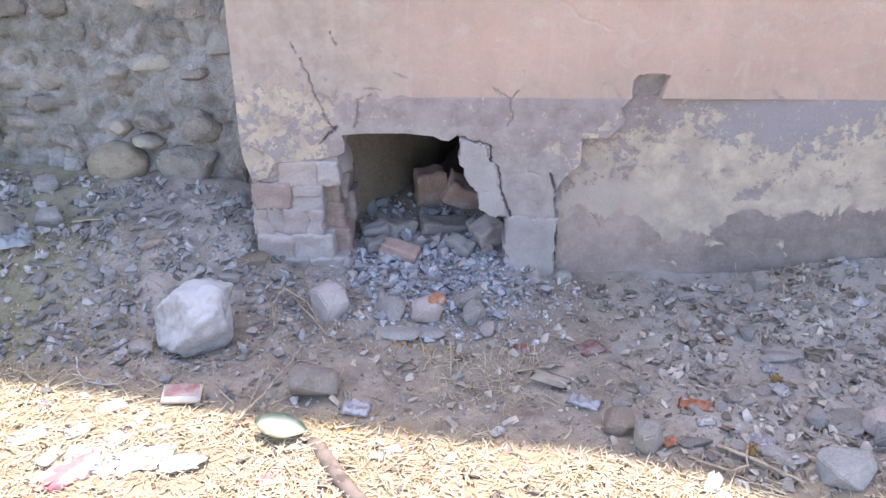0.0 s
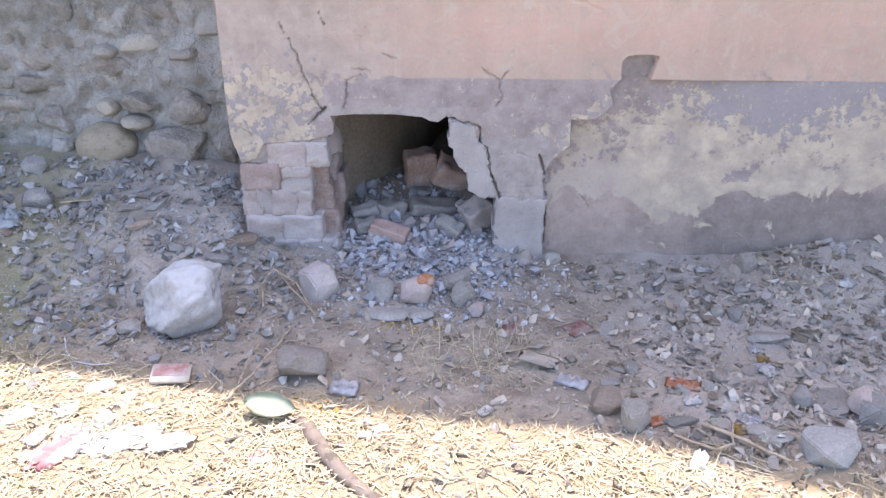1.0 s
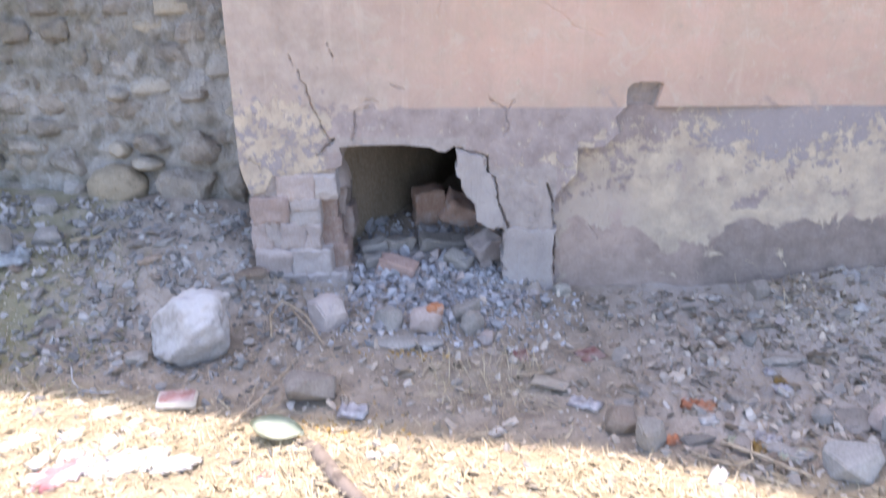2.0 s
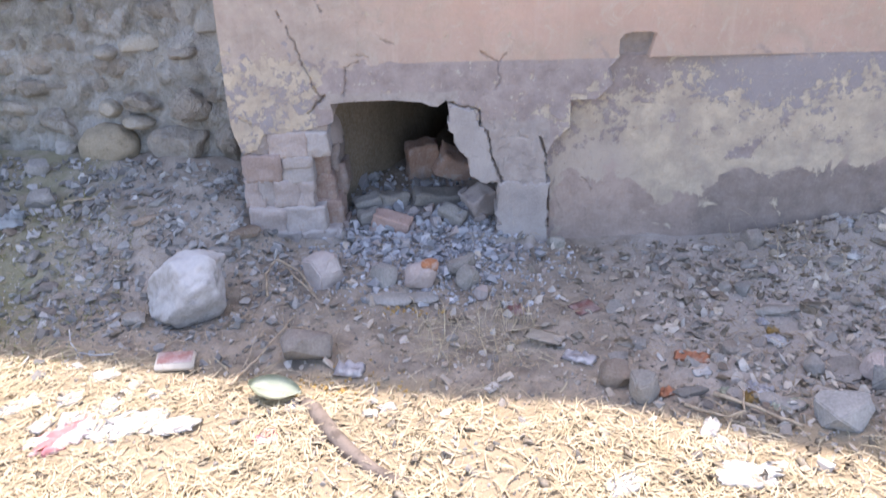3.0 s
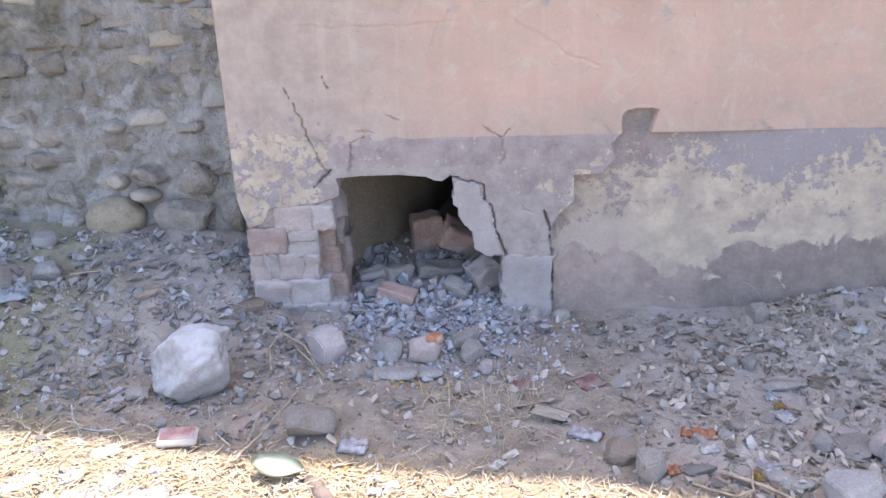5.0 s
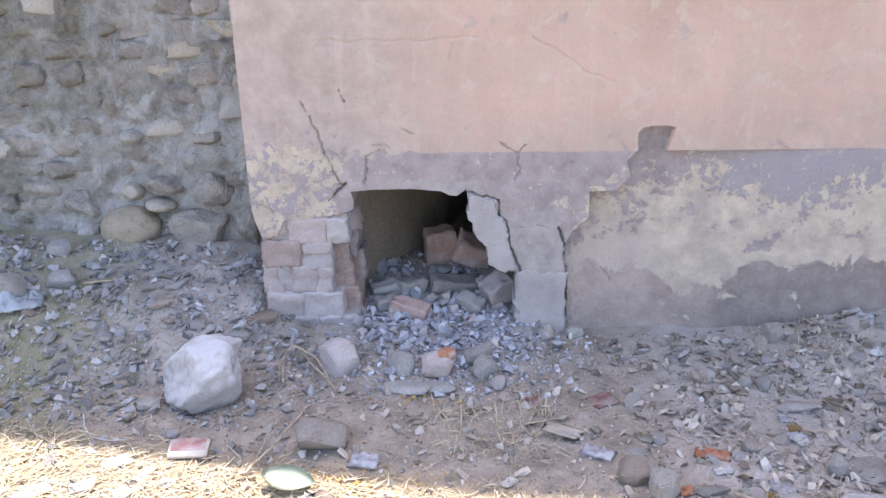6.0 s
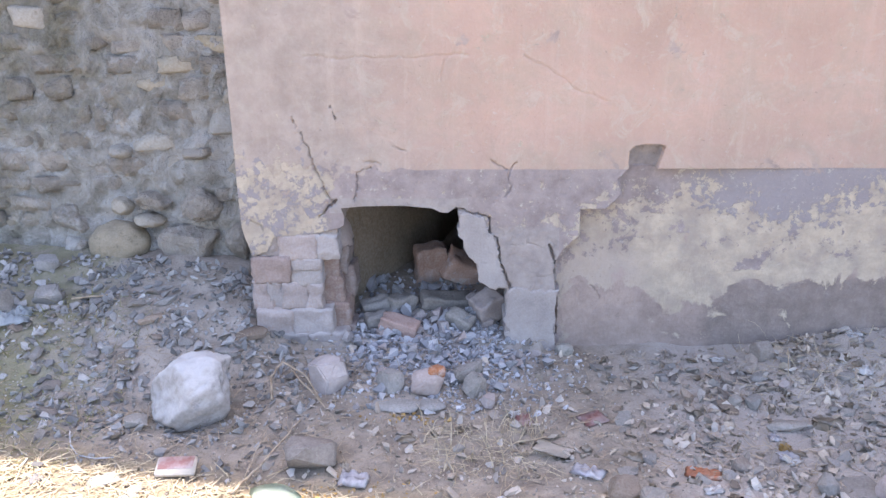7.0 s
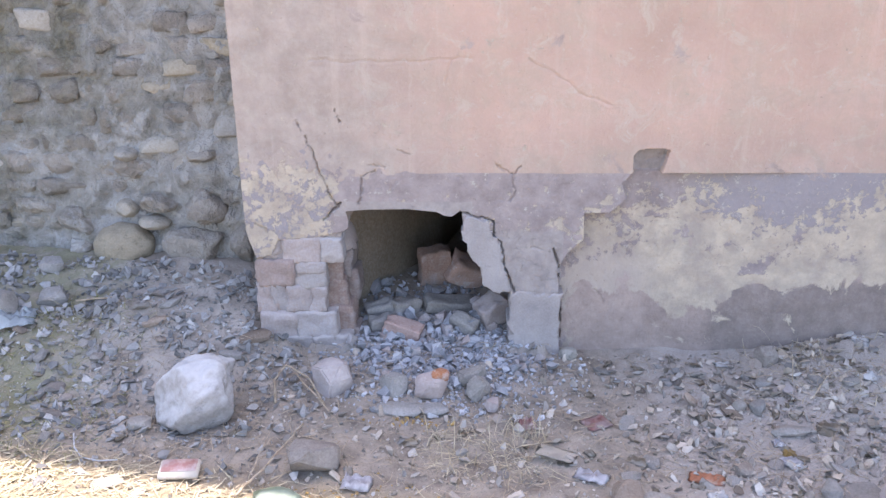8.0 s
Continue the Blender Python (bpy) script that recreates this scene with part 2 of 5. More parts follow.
MAT_LITTER = plain_material("dead_leaf", (0.30, 0.25, 0.19), (0.44, 0.40, 0.345), 20, 0.8)
MAT_PAPER = plain_material("white_paper", (0.74, 0.73, 0.72), (0.58, 0.56, 0.55), 18, 0.6)
MAT_FOIL = plain_material("violet_foil", (0.50, 0.48, 0.52), (0.74, 0.73, 0.76), 40, 0.35, 0.3, (0.4, 0.62), 0.6)
MAT_REDPRINT = plain_material("red_print", (0.38, 0.19, 0.17), (0.52, 0.40, 0.38), 22, 0.6, 0.15, (0.4, 0.6))
MAT_ORANGE = plain_material("orange_wrapper", (0.60, 0.27, 0.16), (0.62, 0.44, 0.36), 30, 0.45, 0.15, (0.55, 0.65))
MAT_CARD = plain_material("grey_card", (0.60, 0.54, 0.47), (0.50, 0.45, 0.39), 25, 0.85)
MAT_PINKBAG = plain_material("pink_bag", (0.70, 0.32, 0.34), (0.82, 0.74, 0.74), 16, 0.5, 0.15, (0.46, 0.54))
MAT_WIRE = plain_material("pale_wire", (0.50, 0.51, 0.53), None, 60, 0.5)
MAT_UNSEEN = plain_material("unseen_slab", (0.42, 0.40, 0.37), (0.34, 0.32, 0.30), 6, 0.9)
MAT_YELLOWBIT = plain_material("ochre_clod", (0.46, 0.30, 0.11), (0.36, 0.24, 0.11), 40, 0.95, 0.5)


# ---------------------------------------------------------------- helpers for meshes
def smooth(a, b, x):
    t = min(1.0, max(0.0, (x - a) / (b - a)))
    return t * t * (3 - 2 * t)


def fbm(x, y, z, octaves=3):
    return noise.fractal(Vector((x, y, z)), 1.0, 2.0, octaves)


def link(name, data, material, parent=None, label=""):
    ob = new(name, data)
    if not data.materials:
        data.materials.append(material)
    if parent:
        ob.parent = parent
    if label:
        tagged(ob, label)
    return ob


def part(name, bm, material, parent=None, label="", soft=True):
    data = bpy.data.meshes.new(name)
    bm.to_mesh(data)
    bm.free()
    if soft:
        data.shade_smooth()
    return link(name, data, material, parent, label)


def sheet(name, verts, faces, material, parent=None, label="", soft=True):
    data = bpy.data.meshes.new(name)
    data.from_pydata([tuple(v) for v in verts], [], [tuple(f) for f in faces])
    data.update()
    if soft:
        data.shade_smooth()
    return link(name, data, material, parent, label)


def ground_z(x, y):
    """Height of the soil: nearly level, banked against the walls, a fan of debris at the hole."""
    z = (0.135 + 0.03 * fbm(x * 4, y * 4, 6.1)) * smooth(-0.40, -0.75, x) * smooth(-0.38, 0.10, y) + 0.05 * smooth(-0.62, -0.8, x) * smooth(0.12, 0.34, y)
    z += 0.09 * smooth(0.75, 1.4, x) * smooth(-0.5, 0.0, y)
    z += 0.035 * math.exp(-((x + 0.08) / 0.3) ** 2 - ((y + 0.1) / 0.18) ** 2)
    if y > -0.02 and -0.45 < x < 0.3:
        z = max(z, 0.035 + 0.055 * smooth(0.0, 0.4, y))
    z += 0.014 * fbm(x * 3.1, y * 3.1, 0.3) + 0.006 * fbm(x * 17, y * 17, 2.7)
    return z


def inside_poly(x, y, poly):
    hit = False
    for (ax, ay), (bx, by) in zip(poly, poly[1:] + poly[:1]):
        if (ay > y) != (by > y) and x < (bx - ax) * (y - ay) / (by - ay) + ax:
            hit = not hit
    return hit


def nearest_on(x, y, line, closed=False):
    """Distance to a polyline and the nearest point on it."""
    best = (9e9, x, y)
    ends = list(zip(line, line[1:])) + ([(line[-1], line[0])] if closed else [])
    for (ax, ay), (bx, by) in ends:
        dx, dy = bx - ax, by - ay
        t = min(1.0, max(0.0, ((x - ax) * dx + (y - ay) * dy) / (dx * dx + dy * dy + 1e-12)))
        px, py = ax + t * dx, ay + t * dy
        d = math.hypot(x - px, y - py)
        if d < best[0]:
            best = (d, px, py)
    return best


def steps(*spans):
    """Coordinates from spans of (start, end, step)."""
    out = []
    for a, b, s in spans:
        count = max(1, round((b - a) / s))
        out += [a + (b - a) * i / count for i in range(count)]
    return out + [spans[-1][1]]


def rock(seed, sx, sy, sz, facets=7, rough=0.12, detail=2, boxy=1.0, cut=(0.45, 0.75)):
    """An angular stone: a ball cut by planes and roughened."""
    rng = random.Random(seed)
    bm = bmesh.new()
    bmesh.ops.create_icosphere(bm, subdivisions=detail, radius=1.0)
    planes = []
    for _ in range(facets):
        v = Vector((rng.uniform(-1, 1), rng.uniform(-1, 1), rng.uniform(-1, 1))).normalized()
        planes.append((v, rng.uniform(*cut)))
    off = Vector((rng.uniform(-50, 50), rng.uniform(-50, 50), rng.uniform(-50, 50)))
    for v in bm.verts:
        p = Vector([math.copysign(abs(c) ** boxy, c) for c in v.co]) if boxy < 1 else v.co.copy()
        for nrm, d in planes:
            over = p.dot(nrm) - d
            if over > 0:
                p -= nrm * over * 0.97
        p *= 1 + rough * noise.fractal(p * 2.3 + off, 1.0, 2.0, 4)
        v.co = Vector((p.x * sx, p.y * sy, p.z * sz))
    return bm


def block(seed, sx, sy, sz, points=19, boxy=0.78, wear=0.07):
    """A broken stone with flat faces and worn edges: a bevelled hull, slightly roughened."""
    rng = random.Random(seed)
    bm = bmesh.new()
    for _ in range(points):
        v = Vector((rng.gauss(0, 1), rng.gauss(0, 1), rng.gauss(0, 1))).normalized()
        v = Vector([math.copysign(abs(c) ** boxy, c) for c in v]) * rng.uniform(0.82, 1.0)
        bm.verts.new(v)
    hull = bmesh.ops.convex_hull(bm, input=bm.verts)
    bmesh.ops.delete(bm, geom=[g for g in hull["geom_interior"] if isinstance(g, bmesh.types.BMVert)], context="VERTS")
    bmesh.ops.dissolve_limit(bm, angle_limit=radians(14), verts=bm.verts[:], edges=bm.edges[:])
    bmesh.ops.bevel(bm, geom=bm.edges[:], offset=wear, segments=2, affect="EDGES", clamp_overlap=True)
    bmesh.ops.triangulate(bm, faces=bm.faces[:])
    bmesh.ops.subdivide_edges(bm, edges=[e for e in bm.edges if e.calc_length() > 0.3], cuts=2, use_grid_fill=True)
    bmesh.ops.triangulate(bm, faces=bm.faces[:])
    off = Vector((rng.uniform(-50, 50), rng.uniform(-50, 50), rng.uniform(-50, 50)))
    for v in bm.verts:
        p = v.co * (1 + 0.05 * noise.fractal(v.co * 2.5 + off, 1.0, 2.0, 4))
        v.co = Vector((p.x * sx, p.y * sy, p.z * sz))
    return bm


def shard(seed, points=9, flat=0.5):
    """A sharp chip: the hull of a few points."""
    rng = random.Random(seed)
    bm = bmesh.new()
    for _ in range(points):
        v = Vector((rng.gauss(0, 1), rng.gauss(0, 1), rng.gauss(0, 1))).normalized() * rng.uniform(0.75, 1.0)
        bm.verts.new((v.x, v.y * rng.uniform(0.6, 1.0), v.z * flat))
    hull = bmesh.ops.convex_hull(bm, input=bm.verts)
    bmesh.ops.delete(bm, geom=[g for g in hull["geom_interior"] if isinstance(g, bmesh.types.BMVert)], context="VERTS")
    return bm


def scatter_mesh(name, shapes, places, material, label, category, soft=False):
    """One mesh of many loose bits. places: (x, y, z, size, turn matrix)."""
    packs = []
    for bm in shapes:
        bm.verts.ensure_lookup_table()
        packs.append((np.array([v.co[:] for v in bm.verts]), [[v.index for v in f.verts] for f in bm.faces]))
    verts, faces, base = [], [], 0
    for i, (x, y, z, size, turn) in enumerate(places):
        v, f = packs[i % len(packs)]
        verts.append(v * size @ np.array(turn).T + np.array((x, y, z)))
        faces += [[k + base for k in poly] for poly in f]
        base += len(v)
    ob = sheet(name, np.concatenate(verts), faces, material, soft=soft)
    return tagged(ob, label, category, kind="stuff")


def any_turn(rng, tilt=0.5):
    return Euler((rng.gauss(0, tilt), rng.gauss(0, tilt), rng.uniform(0, 6.283))).to_matrix()


def tube(points, radius, sides=6, taper=0.6):
    bm = bmesh.new()
    rings = []
    pts = [Vector(p) for p in points]
    for i, p in enumerate(pts):
        way = (pts[min(i + 1, len(pts) - 1)] - pts[max(i - 1, 0)]).normalized()
        side = way.cross(Vector((0, 0, 1)))
        side = side.normalized() if side.length > 1e-3 else Vector((1, 0, 0))
        up = side.cross(way)
        r = radius * (1 - (1 - taper) * i / (len(pts) - 1))
        rings.append([bm.verts.new(p + (side * math.cos(a) + up * math.sin(a)) * r) for a in [6.283 * k / sides for k in range(sides)]])
    for a, b in zip(rings, rings[1:]):
        for k in range(sides):
            bm.faces.new((a[k], a[(k + 1) % sides], b[(k + 1) % sides], b[k]))
    bm.faces.new(rings[0][::-1])
    bm.faces.new(rings[-1])
    return bm


def crumpled(seed, w, d, height, nx=10, ny=8, ragged=0.12, thick=0.0012):
    """A creased sheet of paper, foil or leaf litter with a torn outline."""
    rng = random.Random(seed)
    off = rng.uniform(0, 90)
    bm = bmesh.new()
    grid = []
    for j in range(ny + 1):
        row = []
        for i in range(nx + 1):
            u, v = i / nx - 0.5, j / ny - 0.5
            x = u * w * (1 + ragged * 1.6 * fbm(v * 5, off, 1)) + ragged * w * 0.5 * fbm(v * 4, off, 19)
            y = v * d * (1 + ragged * fbm(u * 5, off, 7)) + ragged * d * 0.5 * fbm(u * 3, off, 11)
            z = height * (0.12 + 1.5 * abs(fbm(u * 3.6, v * 3.6, off, 2)) + 0.7 * abs(fbm(u * 9, v * 9, off + 5, 1)))
            z *= 1 - 0.8 * max(abs(2 * u), abs(2 * v)) ** 4
            row.append(bm.verts.new((x, y, max(z, 0.001))))
        grid.append(row)
    for j in range(ny):
        for i in range(nx):
            bm.faces.new((grid[j][i], grid[j][i + 1], grid[j + 1][i + 1], grid[j + 1][i]))
    bmesh.ops.solidify(bm, geom=bm.faces[:], thickness=thick)
    return bm


# ---------------------------------------------------------------- ground
def build_ground():
    far = [0.3, 0.8, 2, 5, 14, 40, 120, 400]
    xs = [-2.3 - d for d in far[::-1]] + steps((-2.3, -1.5, 0.03), (-1.5, 1.5, 0.0125), (1.5, 2.3, 0.03)) + [2.3 + d for d in far]
    ys = [-2.6 - d for d in far[::-1]] + steps((-2.6, -1.45, 0.03), (-1.45, 0.75, 0.0125)) + [0.75 + d for d in far]
    verts, dust, moss, straw = [], [], [], []
    for y in ys:
        for x in xs:
            near = abs(x) < 3 and -3.5 < y < 1.2
            verts.append((x, y, ground_z(x, y) if near else ground_z(max(-3, min(3, x)), max(-3.5, min(1.2, y))) * 0.3))
            fan = math.exp(-((x + 0.05) / 0.36) ** 2 - ((y + 0.0) / 0.32) ** 2)
            left = 0.45 * smooth(-0.35, -0.7, x) * smooth(-0.75, -0.2, y)
            right = 0.85 * smooth(0.3, 0.8, x) * smooth(-1.0, -0.75, y) * smooth(2.3, 1.6, x)
            dust.append(max(fan, left, right))
            moss.append(0.75 * smooth(-0.85, -1.3, x) * smooth(-2.6, -2.2, x) * smooth(-0.75, -0.45, y))
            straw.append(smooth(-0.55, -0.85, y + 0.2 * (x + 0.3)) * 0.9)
    w = len(xs)
    faces = [(j * w + i, j * w + i + 1, (j + 1) * w + i + 1, (j + 1) * w + i) for j in range(len(ys) - 1) for i in range(w - 1)]
    ob = sheet("ground", verts, faces, MAT_GROUND)
    for key, values in (("dust", dust), ("moss", moss), ("straw", straw)):
        ob.data.attributes.new(key, "FLOAT", "POINT").data.foreach_set("value", values)
    return tagged(ob, "dry brown soil strewn with dust, straw and chips", "ground", kind="structure")


build_ground()

# ---------------------------------------------------------------- house wall with the broken hole
HOLE = [(-0.324, 0.477), (-0.252, 0.483), (-0.134, 0.485), (-0.05, 0.477), (-0.025, 0.464), (-0.003, 0.462), (0.014, 0.474), (0.026, 0.481),
        (0.03, 0.441), (0.032, 0.396), (0.045, 0.374), (0.043, 0.35), (0.061, 0.316), (0.082, 0.303), (0.087, 0.265), (0.102, 0.232), (0.124, 0.216),
        (0.179, 0.213), (0.173, 0.186), (0.179, 0.137), (0.175, 0.078), (0.179, -0.03), (-0.325, -0.06), (-0.35, 0.04), (-0.395, 0.093), (-0.406, 0.143),
        (-0.394, 0.22), (-0.395, 0.306), (-0.359, 0.314), (-0.343, 0.36), (-0.341, 0.406), (-0.318, 0.423), (-0.317, 0.45)]
STEP_EDGE = [(0.632, 0.668), (0.58, 0.672), (0.545, 0.667), (0.528, 0.65), (0.532, 0.599), (0.501, 0.564), (0.516, 0.519), (0.475, 0.474), (0.393, 0.471),
             (0.395, 0.389), (0.352, 0.348), (0.327, 0.306), (0.332, 0.1), (0.338, -0.1)]
PATCH = [(0.528, 0.65), (0.545, 0.667), (0.58, 0.672), (0.632, 0.668), (0.627, 0.642), (0.614, 0.597), (0.532, 0.597)]
SUNK = STEP_EDGE + [(2.0, -0.1), (2.0, 0.597), (0.614, 0.597), (0.627, 0.642)]
PIER = [(-0.7, 0.325), (-0.60, 0.322), (-0.556, 0.335), (-0.535, 0.382), (-0.50, 0.388), (-0.43, 0.392), (-0.37, 0.402), (-0.338, 0.41), (-0.30, 0.40),
        (-0.30, -0.12), (-0.7, -0.12)]
CRACKS = [
    (0.0036, [(-0.46, 0.762), (-0.438, 0.721), (-0.413, 0.665), (-0.397, 0.608), (-0.379, 0.559), (-0.36, 0.51), (-0.345, 0.49)]),
    (0.0045, [(-0.336, 0.506), (-0.37, 0.475), (-0.392, 0.451)]), (0.0038, [(-0.344, 0.788), (-0.340, 0.77), (-0.328, 0.752)]),
    (0.0055, [(0.02, 0.478), (0.06, 0.465), (0.101, 0.452), (0.121, 0.443), (0.123, 0.394), (0.148, 0.375), (0.155, 0.31), (0.168, 0.272), (0.186, 0.215)]),
    (0.0068, [(0.306, 0.36), (0.311, 0.343), (0.324, 0.287), (0.329, 0.23), (0.334, 0.114), (0.338, -0.03)]),
    (0.003, [(0.12, 0.63), (0.149, 0.609), (0.177, 0.595), (0.202, 0.614)]), (0.0026, [(0.177, 0.595), (0.182, 0.543), (0.17, 0.51)]),
    (0.0028, [(-0.28, 0.50), (-0.27, 0.55), (-0.275, 0.59), (-0.23, 0.605)]), (0.003, [(-0.16, 0.665), (-0.13, 0.652)]),
    (0.003, [(-0.60, 0.44), (-0.575, 0.425), (-0.565, 0.41)]), (0.0025, [(-0.25, 0.62), (-0.20, 0.615)]),
    (0.003, [(0.44, 0.21), (0.47, 0.18), (0.475, 0.14)]), (0.0025, [(0.19, 0.36), (0.25, 0.362), (0.30, 0.35)]), (0.0025, [(0.19, 0.21), (0.26, 0.213), (0.32, 0.205)]),
]
FAINT = [[(-0.41, 0.93), (-0.2, 0.925), (0.02, 0.932), (0.06, 0.928)], [(0.22, 0.93), (0.30, 0.885), (0.38, 0.83), (0.46, 0.80)], [(0.0, 0.925), (-0.02, 0.86)]]
FACE_LEFT, FACE_TOP = -0.632, 2.25


def span(x, table):
    for (ax, av), (bx, bv) in zip(table, table[1:]):
        if x <= bx:
            return av + (bv - av) * max(0.0, min(1.0, (x - ax) / (bx - ax)))
    return table[-1][1]


CREAM_TOP = [(0.33, 0.42), (0.45, 0.45), (0.6, 0.49), (0.75, 0.53), (0.85, 0.46), (1.0, 0.40), (1.12, 0.46), (1.25, 0.53), (1.35, 0.44), (1.6, 0.46)]
CREAM_LOW = [(0.33, 0.24), (0.6, 0.20), (0.75, 0.165), (0.83, 0.185), (0.9, 0.255), (1.0, 0.245), (1.1, 0.26), (1.3, 0.28), (1.6, 0.27)]


def wall_relief(x, z):
    """How far the face lies behind the plane of the plaster."""
    y = 0.005 * fbm(x * 2.2, z * 2.2, 5.0) + 0.0018 * fbm(x * 12, z * 12, 8.0) + 0.0012 * smooth(0.1, 0.5, fbm(x * 26, z * 26, 2.0)) * smooth(0.66, 0.58, z)
    if x > 0.3 and z < 0.7 and x < 1.3:
        d = nearest_on(x, z, STEP_EDGE)[0]
        if inside_poly(x, z, SUNK):
            y += 0.042 * smooth(0.0, 0.004, d) * (1 - smooth(0.55, 1.1, x)) + 0.001
            if inside_poly(x, z, PATCH):
                y += 0.008 + 0.004 * fbm(x * 40, z * 40, 1)
        elif d < 0.012:
            y -= 0.002 * (1 - d / 0.012)
    if x < -0.29 and z < 0.44 and inside_poly(x, z, PIER):
        d = nearest_on(x, z, PIER[:9])[0]
        y += 0.008 + 0.006 * smooth(0.0, 0.03, d) + 0.006 * fbm(x * 25, z * 25, 3)
    if 0.77 < z < 0.96 and -0.45 < x < 0.5:
        for line in FAINT:
            d = nearest_on(x + 0.008 * fbm(x * 20, z * 20, 1.5, 3), z + 0.008 * fbm(x * 20, z * 20, 9.5, 3), line)[0]
            if d < 0.004:
                y += 0.0042 * (1 - d / 0.004)
    for width, line in CRACKS:
        lo_x, hi_x = min(p[0] for p in line) - 0.02, max(p[0] for p in line) + 0.02
        lo_z, hi_z = min(p[1] for p in line) - 0.02, max(p[1] for p in line) + 0.02
        if lo_x < x < hi_x and lo_z < z < hi_z:
            jx, jz = x + 0.007 * fbm(x * 45, z * 45, 1.5, 3), z + 0.007 * fbm(x * 45, z * 45, 9.5, 3)
            d = nearest_on(jx, jz, line)[0]
            wide = width * max(0.0, 0.62 + 0.9 * fbm(x * 22, z * 22, width * 900, 2))
            if d < wide:
                y += 0.028 * min(1.0, (width / 0.005) ** 2) * (1 - d / wide) ** 0.5
            elif width > 0.004 and d < width * 3:
                y += 0.003 * (1 - d / (width * 3)) * fbm(x * 50, z * 50, 3.0)
    return y


def wall_fields(x, z):
    edge = 0.598 + 0.004 * fbm(x * 5, 0.0, 3.3)
    blend = smooth(-0.05, -0.35, x)
    dado = 0.5 + (edge - z) * (30 - 23 * blend) + 0.7 * blend * fbm(x * 26, z * 26, 4.0)
    top, low = span(x, CREAM_TOP), span(x, CREAM_LOW)
    cream = smooth(0.30, 0.42, x) * smooth(top + 0.17, top - 0.10, z)
    cream = min(cream, 1 - 0.95 * math.exp(-((x - 0.92) / 0.055) ** 2 - ((z - 0.29) / 0.032) ** 2))
    if x < -0.30:
        cream = max(cream, 0.74 * smooth(-0.30, -0.38, x) * smooth(0.70, 0.56, z))
    if x < 0.33:
        cream = max(cream, 0.36 * smooth(0.62, 0.40, z))
    damp = smooth(0.30, 0.45, x) * smooth(low + 0.05, low - 0.10, z)
    bare = 0.0
    if x < -0.29 and inside_poly(x, z, PIER):
        bare = 1.0
    if x > 0.5 and z > 0.59 and inside_poly(x, z, PATCH):
        bare = 1.0
    if -0.02 < x < 0.335 and z < 0.46:
        bare = max(bare, 0.62 * smooth(0.46, 0.40, z))
    if -0.36 < x < 0.06 and 0.46 < z < 0.53:
        bare = max(bare, 0.66 * smooth(0.525, 0.50, z))
    slate = smooth(0.55, 0.85, x) * smooth(0.30, 0.5, z)
    pale = smooth(0.15, -0.5, x) * 0.95 + 0.25 * smooth(0.75, 0.6, z)
    cream *= 0.80 if x < 0.33 else 0.80 + 0.5 * smooth(0.33, 0.22, z)
    slate = max(slate, 0.85 * smooth(-0.33, -0.40, x))
    wet = smooth(0.70, 0.9, x) * smooth(0.30, 0.20, z)
    beige = smooth(0.75, 0.45, x) * smooth(0.45, 0.25, z) if x > 0 else 0.0
    return dado, cream, damp, bare, slate, min(1.0, pale), wet, beige


